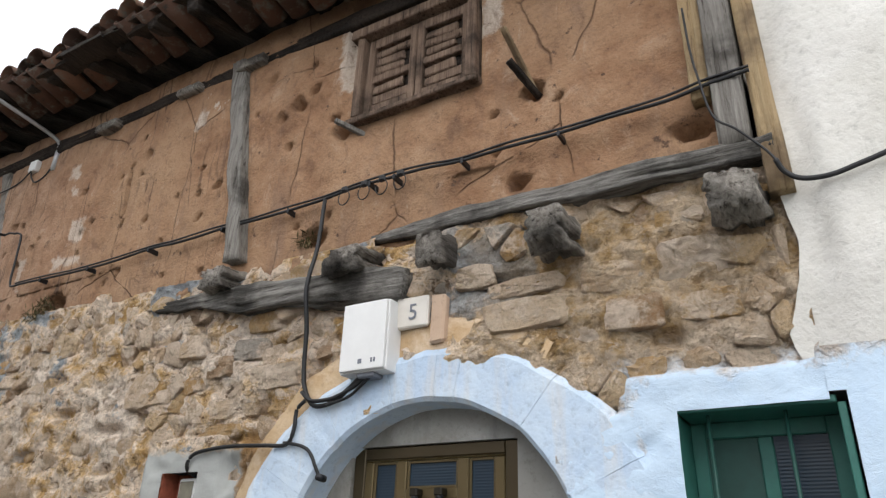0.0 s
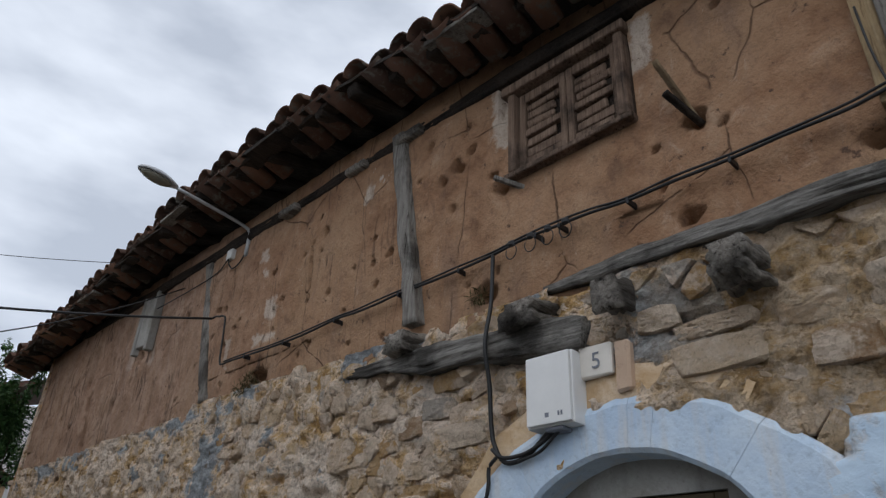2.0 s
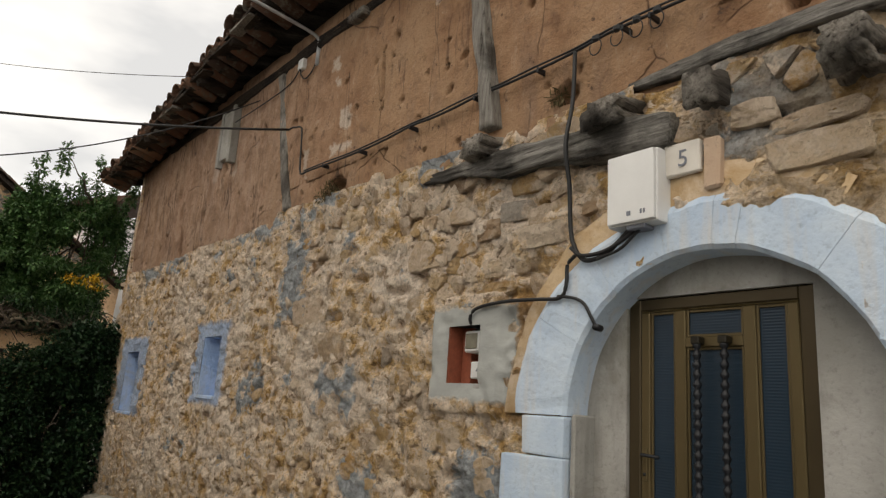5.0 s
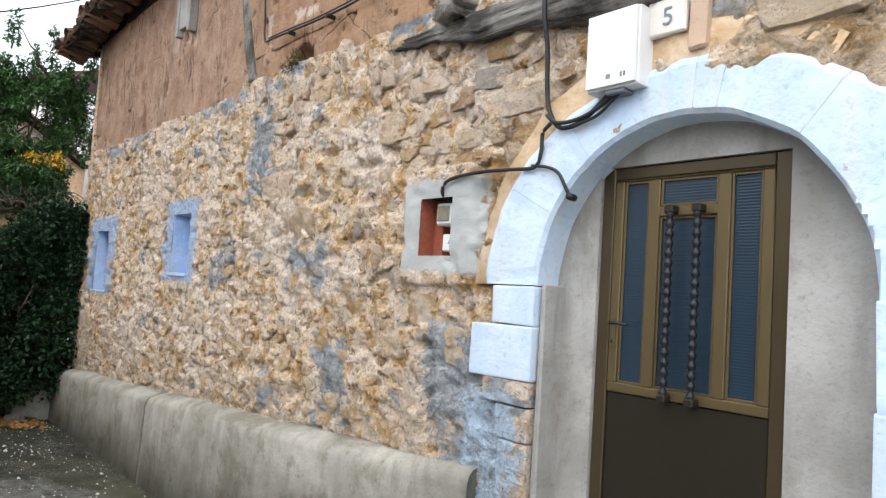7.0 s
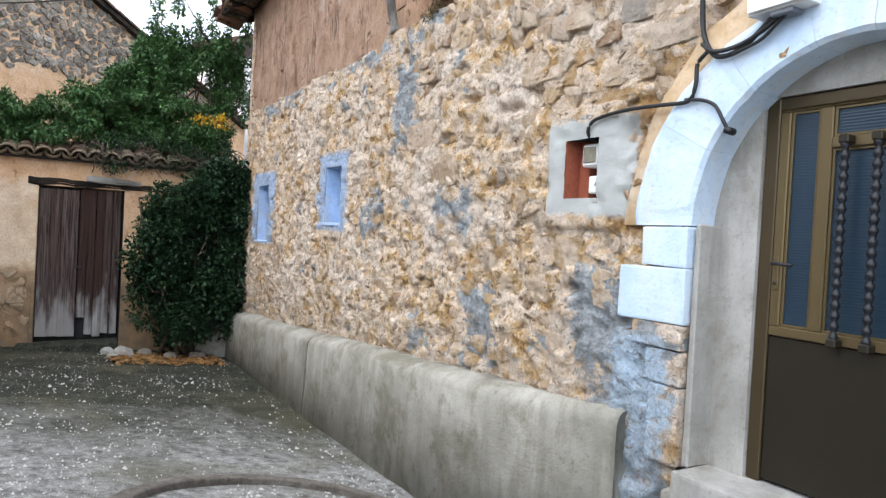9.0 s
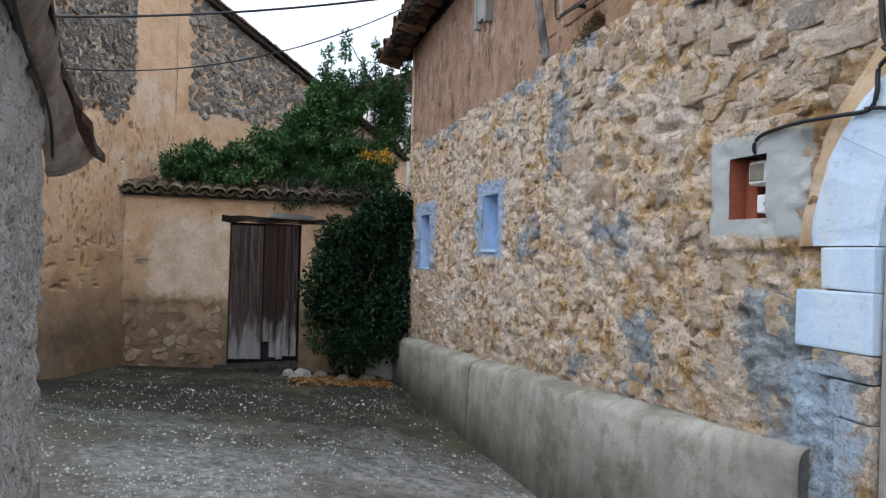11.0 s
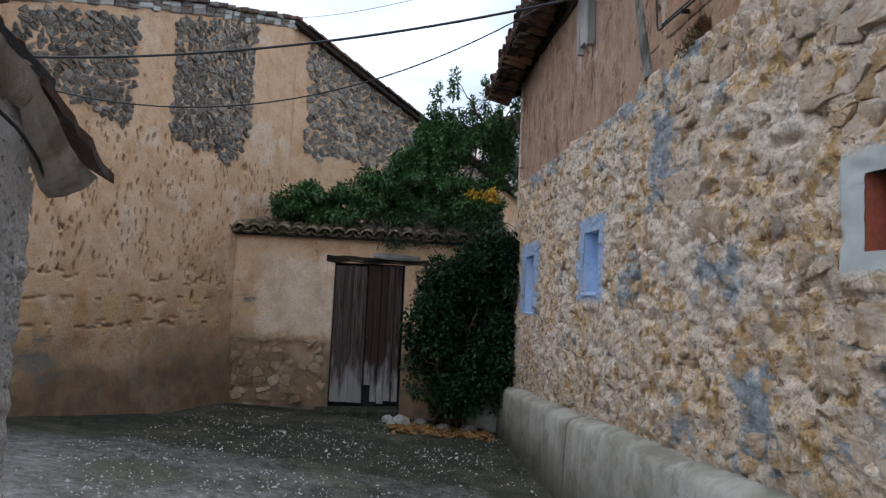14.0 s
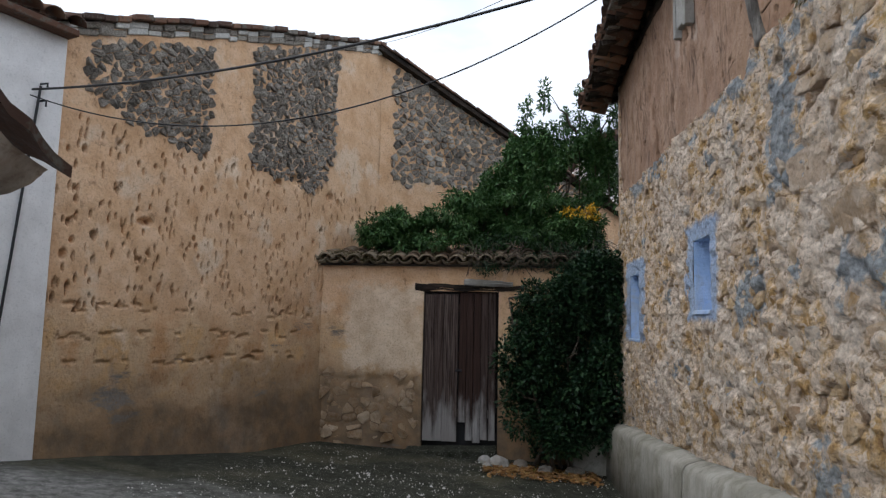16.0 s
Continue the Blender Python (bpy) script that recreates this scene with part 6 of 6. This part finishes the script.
# ---- the low house with the pebbledash wall ----
def build_pebble_house():
    root = thing("low_house", "low house with a pebbledash wall and overhanging tile eave", "house", (-3.3, -5, -0.3))
    a, b = Vector((-4.20, -4.0, 0)), Vector((-0.98, -3.362, 0))
    d = (b - a).normalized()
    n = Vector((-d.y, d.x, 0))
    length = (b - a).length

    def at(u, w, z):
        return a + d * u + n * w + Vector((0, 0, z))

    part("wall", sheet("wall", 0, length, -0.9, 2.02, 0.025, lambda u, z: at(u + 0.10 * (1.6 - z) * (1 - u / length), 0.02 * fract(u * 2, 3, z * 2, 5) + 0.020 * fract(u * 9, 3, z * 9, 3) + 0.014 * fract(u * 24, 3, z * 24, 2) - 0.012 * (z - 1), z), lambda u, z: u < 0.2 and z > 1.70 + 0.8 * u, M_PEBBLE), None, root)
    part("base_band", sheet("base_band", 0.2, length, -1.0, 0.2, 0.06, lambda u, z: at(u, 0.03 + 0.012 * fract(u * 3, 1, z * 3), z + 0.03 * fract(u * 2, 5, 1)), lambda u, z: False, M_LEDGE), None, root)
    bm = block(0.12, length, -3.2, -0.02, -1.0, 2.0, 0)
    for v in bm.verts:
        v.co = at(*v.co)
    part("body", bm, M_PEBBLE, root)

    def slab(u0, u1, w0, z0, w1, z1, thick, mat, name):
        bm = bmesh.new()
        q = [(u0, w0, z0), (u1, w0, z0), (u1, w1, z1), (u0, w1, z1)]
        lo = [bm.verts.new(at(u, w, z)) for u, w, z in q]
        hi = [bm.verts.new(at(u, w, z + thick)) for u, w, z in q]
        bm.faces.new(lo[::-1])
        bm.faces.new(hi)
        for k in range(4):
            bm.faces.new((lo[k], lo[(k + 1) % 4], hi[(k + 1) % 4], hi[k]))
        bmesh.ops.recalc_face_normals(bm, faces=bm.faces[:])
        part(name, bm, mat, root)

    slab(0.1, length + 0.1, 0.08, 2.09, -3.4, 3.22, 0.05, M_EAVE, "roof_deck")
    part("cove", sheet("cove", 0.2, length, 0, 1, 0.06, lambda u, k: at(u, 0.08 * k + 0.015 * fract(u * 3, k, 2), 1.95 + 0.15 * k - 0.04 * math.sin(3.14 * k) + 0.015 * fract(u * 6, k * 2, 7)), lambda u, k: False, M_COVE), None, root)
    part("corner_cove", sheet("corner_cove", -0.24, 0.32, 0, 1, 0.04, lambda u, k: at(u, k * lerp(u, ((-0.24, 0.22), (0.32, 0.08))) + 0.015 * fract(u * 5, k * 3, 4), lerp(u, ((-0.24, 1.64), (-0.05, 1.68), (0.1, 1.77), (0.32, 1.94))) + k * lerp(u, ((-0.24, 0.12), (0.32, 0.13))) - 0.03 * math.sin(3.14 * k)), lambda u, k: False, M_COVE), None, root)
    bm = bmesh.new()
    q = [(-0.33, 0.27, 1.775), (0.30, 0.09, 2.07), (0.30, -0.2, 2.2), (-0.36, -0.2, 1.93)]
    grid = {}
    for side in (0, 1):
        for i in range(9):
            for j in range(5):
                p = [(q[0][m] * (1 - i / 8) + q[1][m] * i / 8) * (1 - j / 4) + (q[3][m] * (1 - i / 8) + q[2][m] * i / 8) * j / 4 for m in range(3)]
                p[2] += 0.05 * side + 0.014 * fract(i * 0.7, j * 0.7, side) - 0.03 * (j == 0) * abs(i - 4) / 4
                p[1] += 0.03 * (j == 0) * fract(i * 0.6, 2, 4)
                grid[side, i, j] = bm.verts.new(at(*p))
    for side in (0, 1):
        for i in range(8):
            for j in range(4):
                f = [grid[side, i, j], grid[side, i + 1, j], grid[side, i + 1, j + 1], grid[side, i, j + 1]]
                bm.faces.new(f if side else f[::-1])
    rim = [(i, 0) for i in range(9)] + [(8, j) for j in range(1, 5)] + [(i, 4) for i in range(7, -1, -1)] + [(0, j) for j in range(3, 0, -1)]
    for (i, j), (m, n2) in zip(rim, rim[1:] + rim[:1]):
        bm.faces.new((grid[0, i, j], grid[0, m, n2], grid[1, m, n2], grid[1, i, j]))
    bmesh.ops.recalc_face_normals(bm, faces=bm.faces[:])
    part("corner_tile", bm, M_TILE, root, "broken dark clay tile at the eave corner")
    u = 0.3
    while u < length + 0.1:
        for row in range(4):
            ob = part("roof_tile", TILE, None, root)
            ob.matrix_parent_inverse = root.matrix_world.inverted()
            c = at(u, -0.03 - row * 0.34, 2.145 + row * 0.107)
            ob.matrix_basis = Matrix.Translation(c) @ Vector((-n.x, -n.y, 0.31)).to_track_quat("Y", "Z").to_matrix().to_4x4() @ pose(0, 0, 0, random.uniform(-3, 3), 0, random.uniform(-4, 4))
        u += 0.262
    c = [at(k, 0.035 + 0.008 * math.sin(k * 3), lerp(k, ((-0.1, 1.66), (0.05, 1.76), (0.4, 1.84), (0.9, 1.88), (4, 1.92)))) for k in np.linspace(-0.02, length, 30)]
    tagged(part("eave_cable", tube(c, 0.008, 6), M_BLACK), "thin black cable under the low eave", "cable")


build_pebble_house()


# ---- beyond the shed ----
def build_backdrop_house():
    root = thing("far_house", "white house with a tile roof behind the trees", "house", (-20, 2, 2))
    part("wall", block(-23, -20, 0.2, 4.5, -1.5, 5.9, 0.02), M_WHITE2, root)
    part("roof", prism([(-0.1, 5.9), (5, 7.6), (5, 7.75), (-0.1, 6.05)], "x", -23.2, -19.8), M_TILE, root)
    gw = part("garden_wall", block(-14.3, -13.5, -0.75, 0.02, -1.3, -0.55, 0.04, 0.03, 2), M_LEDGE)
    tagged(gw, "low mossy cement stub between plinth and bush", "wall", kind="structure")


build_backdrop_house()


# ---- plants ----
def leaf_cloud(centres, count, size, slender=0.42, droop=0.3):
    """Many small folded leaves scattered in clumps: centres of (x, y, z, rx, ry, rz)."""
    verts, faces = [], []
    vol = [(c[3] * c[4] * c[5]) ** 0.62 for c in centres]
    total = sum(vol)
    for c, v in zip(centres, vol):
        for _ in range(int(count * v / total) + 1):
            while True:
                p = Vector([random.uniform(-1, 1) for _ in range(3)])
                if 0.35 < p.length < 1:
                    break
            p = p * random.uniform(0.75, 1.08)
            pos = Vector((c[0] + p.x * c[3], c[1] + p.y * c[4], c[2] + p.z * c[5]))
            d = (Vector([random.gauss(0, 0.55) for _ in range(3)]) + p * 0.8 - Vector((0, 0, droop))).normalized()
            s = d.cross(Vector((random.gauss(0, 0.4), random.gauss(0, 0.4), 1))).normalized()
            up = s.cross(d)
            ln = size * random.uniform(0.6, 1.3)
            w = ln * slender * 0.5
            b = len(verts)
            verts += [pos, pos + d * ln * 0.5 + s * w + up * w * 0.25, pos + d * ln, pos + d * ln * 0.5 - s * w + up * w * 0.25]
            faces += [(b, b + 1, b + 2), (b, b + 2, b + 3)]
    return verts, faces


def branch(bm_list, start, end, r0, r1, wobble, depth, tips):
    p0, p1 = Vector(start), Vector(end)
    pts = [p0.lerp(p1, t) + Vector([random.gauss(0, wobble) * math.sin(math.pi * t) for _ in range(3)]) for t in np.linspace(0, 1, 6)]
    bm_list.append(tube(pts, r0, 6, True, r1 / r0))
    tips.append(pts[-1])
    if depth:
        for t in (2, 3, 4, 5):
            d = (p1 - p0).length * random.uniform(0.14, 0.26)
            v = Vector((random.gauss(0, 0.6), random.gauss(0, 0.6), random.uniform(0.2, 1))).normalized()
            branch(bm_list, pts[t], pts[t] + v * d, r0 * 0.5, r1 * 0.5, wobble * 0.6, depth - 1, tips)


def joined(bms):
    out = bmesh.new()
    me = bpy.data.meshes.new("tmp")
    for b in bms:
        b.to_mesh(me)
        b.free()
        out.from_mesh(me)
    bpy.data.meshes.remove(me)
    return out


def build_plants():
    bush = thing("bush", "dense dark evergreen bush beside the shed door", "bush", (-13.6, -1.1, -0.9))
    stems, tips = [], []
    for k in range(7):
        branch(stems, (-13.5 + random.uniform(-0.2, 0.2), -1.1 + random.uniform(-0.3, 0.3), -1.1), (-13.4 + random.uniform(-0.3, 0.3), -1.15 + random.uniform(-0.7, 0.7), random.uniform(0.6, 1.7)), 0.035, 0.012, 0.08, 1, tips)
    part("trunk", joined(stems), M_BARK, bush)
    cs = []
    for k in range(110):
        z = -0.75 + 3.05 * (k / 110)
        left = lerp(z, ((-0.8, -1.15), (-0.35, -1.7), (0.4, -1.98), (1.1, -1.88), (1.7, -1.5), (2.3, -0.7)))
        y = left + random.uniform(-0.12, 0.3) + (-0.02 - left) * ((k * 0.618) % 1)
        if z > 1.3 and y < -1.75:
            continue
        cs.append((random.uniform(-13.75, -13.1), y, z, random.uniform(0.2, 0.32), random.uniform(0.2, 0.34), random.uniform(0.2, 0.34)))
    v, f = leaf_cloud(cs, 42000, 0.085, 0.55, 0.1)
    part("crown", from_lists("crown", v, f, M_LEAF, False), None, bush)

    tree = thing("tree", "leafy green tree with upright shoots behind the shed", "tree", (-15, -1, 2.2))
    stems, tips = [], []
    for y, h in ((-1.45, 4.5), (-1.2, 4.7), (-0.55, 4.9), (-0.2, 4.6), (-0.9, 4.4), (-2.1, 3.8)):
        branch(stems, (-15.0 + random.uniform(-0.3, 0.3), -1.1, 0.8), (-14.9 + random.uniform(-0.3, 0.3), y, h), 0.05, 0.008, 0.08, 1, tips)
    cs = []
    for _ in range(120):
        y = random.uniform(-2.4, 0.15)
        top = lerp(y, ((-2.4, 3.7), (-1.7, 4.55), (-0.9, 4.8), (0.2, 4.7)))
        cs.append((random.uniform(-15.3, -14.5), y, random.uniform(2.7, top), random.uniform(0.12, 0.26), random.uniform(0.12, 0.26), random.uniform(0.1, 0.22)))
    for t in tips:
        cs.append((t.x, t.y, t.z, 0.11, 0.11, 0.2))
        cs.append((t.x, t.y, t.z - 0.25, 0.13, 0.13, 0.2))
    for y, z0, z1 in ((-1.5, 4.2, 5.5), (-0.5, 4.2, 5.72), (-0.98, 4.2, 5.05), (-1.75, 4.0, 4.8), (0.05, 4.3, 4.95), (-0.2, 4.3, 5.2), (-0.75, 4.3, 5.3), (-1.2, 4.2, 5.0), (-1.6, 4.2, 5.0)):
        for k in range(11):
            z = z0 + (z1 - z0) * k / 10
            cs.append((-14.8 + random.uniform(-0.12, 0.12), y + random.uniform(-0.14, 0.14) * (1.4 - k / 10), z, 0.10, 0.17 * (1.35 - k / 10), 0.08))
        stems.append(tube([(-14.8, y, z0 - 0.8), (-14.8, y, z1)], 0.012, 5, True, 0.4))
    part("trunk", joined(stems), M_BARK, tree)
    v, f = leaf_cloud(cs, 46000, 0.09, 0.4, 0.35)
    part("crown", from_lists("crown", v, f, M_LEAF2, False), None, tree)

    hedge = thing("shrub", "spreading green shrubs growing over the shed roof", "bush", (-14.8, -3.3, 2.5))
    stems, tips = [], []
    for k in range(8):
        y = -4.2 + 0.45 * k
        branch(stems, (-15.0, y, 2.0), (-14.6, y + random.uniform(-0.3, 0.3), 2.9), 0.025, 0.008, 0.06, 1, tips)
    part("trunk", joined(stems), M_BARK, hedge)
    cs = []
    for _ in range(150):
        y = random.uniform(-4.5, -0.2)
        top = lerp(y, ((-4.5, 2.95), (-4.0, 3.3), (-2.9, 3.5), (-2.2, 3.8), (-0.1, 3.4)))
        cs.append((random.uniform(-15.2, -14.1), y, random.uniform(2.6, top), random.uniform(0.16, 0.32), random.uniform(0.14, 0.28), random.uniform(0.08, 0.17)))
    v, f = leaf_cloud(cs, 42000, 0.10, 0.32, 0.4)
    part("crown", from_lists("crown", v, f, M_LEAF2, False), None, hedge)

    yel = thing("yellow_shrub", "yellow-leaved twigs among the green shrubs", "shrub", (-14.0, -0.7, 3.2))
    cs = [(-14.1 + random.uniform(-0.1, 0.1), -0.62 + random.uniform(-0.25, 0.3), 3.3 + random.uniform(-0.16, 0.16), 0.1, 0.12, 0.08) for _ in range(7)]
    v, f = leaf_cloud(cs, 320, 0.07, 0.45)
    part("crown", from_lists("crown", v, f, M_YELLOW, False), None, yel)
    stems, tips = [], []
    for _ in range(5):
        branch(stems, (-14.3, -0.5, 2.2), (-14.1, -0.6 + random.uniform(-0.3, 0.3), 3.35), 0.014, 0.005, 0.05, 0, tips)
    part("trunk", joined(stems), M_BARK, yel)

    ivy = thing("dry_creeper", "tangle of dry creeper over the shed tiles", "creeper", (-13.8, -1.2, 2.4))
    cs = [(random.uniform(-14.2, -13.7), random.uniform(-2.4, -0.1), random.uniform(2.15, 2.75), 0.2, 0.25, 0.14) for _ in range(20)]
    v, f = leaf_cloud(cs, 3200, 0.07, 0.3)
    part("leaves", from_lists("leaves", v, f, M_LEAF, False), None, ivy)
    stems = []
    for _ in range(60):
        y = random.uniform(-2.6, -0.05)
        x = random.uniform(-14.0, -13.75)
        stems.append(tube([(x, y, 2.3 + random.uniform(0, 0.4)), (x + 0.1, y + random.uniform(-0.2, 0.2), 2.35 + random.uniform(-0.1, 0.3)), (x + 0.12, y + random.uniform(-0.4, 0.4), 2.2 + random.uniform(-0.2, 0.3))], 0.006, 4))
    part("twig_tangle", joined(stems), M_BARK, ivy)["kind"] = "stuff"

    moss = part("moss", from_lists("moss", *leaf_cloud([(SX + random.uniform(-0.1, 0.22), random.uniform(-5.4, -2.4), 2.36 + random.uniform(-0.05, 0.07), 0.14, 0.2, 0.05) for _ in range(34)], 5200, 0.05, 0.25, 0.0), M_MOSS, False))
    tagged(moss, "dry moss and weeds on the shed tiles", "moss", kind="stuff")
    litter = part("leaf_litter", from_lists("leaf_litter", *litter_lists(1500, (-13.7, -12.4), (-2.2, -0.4), 0.06, 0.05), M_LITTER, False))
    tagged(litter, "brown fallen leaves heaped beneath the bush", "leaf litter", kind="stuff")
    tufts = [(-6.2, 0.02, 3.42, 0.14, 0.05, 0.08), (-6.35, 0.0, 3.38, 0.1, 0.05, 0.06), (-3.2, 0.02, 3.43, 0.08, 0.04, 0.05)]
    tuft = part("dry_tuft", from_lists("dry_tuft", *leaf_cloud(tufts, 420, 0.06, 0.16, 0.1), M_MOSS, False))
    tagged(tuft, "dry grass tufts in the wall holes", "grass", kind="stuff")
    ivy2 = part("wall_ivy", from_lists("wall_ivy", *leaf_cloud([(-13.52, 0.1, 3.3 + 0.2 * k, 0.09, 0.14, 0.16) for k in range(6)], 900, 0.06, 0.5), M_LEAF, False))
    tagged(ivy2, "dark ivy climbing the far house corner", "ivy", kind="stuff")


def litter_lists(count, xr, yr, size, high):
    verts, faces = [], []
    for _ in range(count):
        x, y = random.triangular(*xr), random.uniform(*yr)
        c = Vector((x, y, ground_z(x, y) + random.uniform(0.01, high)))
        a = random.uniform(0, 6.28)
        d = Vector((math.cos(a), math.sin(a), random.gauss(0, 0.25))) * size * random.uniform(0.5, 1)
        s = Vector((-math.sin(a), math.cos(a), random.gauss(0, 0.25))) * size * random.uniform(0.25, 0.5)
        b = len(verts)
        verts += [c - d, c + s, c + d, c - s]
        faces += [(b, b + 1, b + 2), (b, b + 2, b + 3)]
    return verts, faces


build_plants()


# ---- on the ground ----
def build_ground_things():
    kerb = thing("round_kerb", "curved cement kerb edging a gravel circle", "kerb", (-4.95, -1.6, -0.9), kind="structure")
    cx, cy = -4.95, -1.6
    n = 26
    verts, faces = [], []
    for i in range(n + 1):
        a = radians(105 + 150 * i / n)
        for r, h in ((1.07, -0.2), (1.07, 0.05), (1.085, 0.06), (1.19, 0.055), (1.21, 0.03), (1.22, -0.2)):
            x, y = cx + r * math.cos(a), cy + r * math.sin(a)
            verts.append((x, y, ground_z(x, y) + h + 0.008 * fract(x * 3, y * 3, 1)))
    for i in range(n):
        for k in range(5):
            q = i * 6 + k
            faces.append((q, q + 1, q + 7, q + 6))
    faces += [tuple(range(6))[::-1], tuple(n * 6 + k for k in range(6))]
    part("kerb_ring", from_lists("kerb_ring", verts, faces, M_GREY, False), None, kerb)

    verts, faces = [], []
    for _ in range(9000):
        x, y = random.uniform(-13.6, -2.0), random.uniform(-5.6, -0.28)
        if x < -9 and y < -5.4 or x < -6.5 and random.random() < 0.6 or noise.noise(Vector((x * 0.7, y * 0.7, 3))) < -0.1 and random.random() < 0.7:
            continue
        r = random.uniform(0.005, 0.016) if random.random() < 0.95 else random.uniform(0.015, 0.03)
        z = ground_z(x, y) + 0.008
        b = len(verts)
        a = random.uniform(0, 6.28)
        for k in range(5):
            q = a + k * 1.2566 + random.uniform(-0.3, 0.3)
            verts.append((x + r * math.cos(q), y + r * math.sin(q), z - 0.01))
        verts.append((x + random.uniform(-0.3, 0.3) * r, y, z + r * random.uniform(0.3, 0.7)))
        faces += [(b + k, b + (k + 1) % 5, b + 5) for k in range(5)]
    tagged(part("gravel_chips", from_lists("gravel_chips", verts, faces, M_CHIP, False)), "pale gravel chips strewn over the lane", "gravel", kind="stuff")
    for x, y, r, lab in ((-13.35, -1.95, 0.16, "pale"), (-13.5, -1.6, 0.12, "grey"), (-13.2, -1.2, 0.13, "grey"), (-13.3, -0.75, 0.15, "grey"), (-13.15, -2.15, 0.08, "pale"), (-13.6, -2.2, 0.1, "pale")):
        bm = bmesh.new()
        bmesh.ops.create_icosphere(bm, subdivisions=2, radius=r)
        for v in bm.verts:
            v.co *= 1 + 0.4 * fract(v.co.x * 5 + x, v.co.y * 5 + y, v.co.z * 5)
            v.co.z *= 0.75
            v.co += Vector((x, y, ground_z(x, y) + r * 0.3))
        ob = part("loose_stone", bm, M_CEMENT if lab == "pale" else M_GREY)
        tagged(ob, lab + " loose stone lying at the foot of the bush", "stone", "loose stones")


build_ground_things()
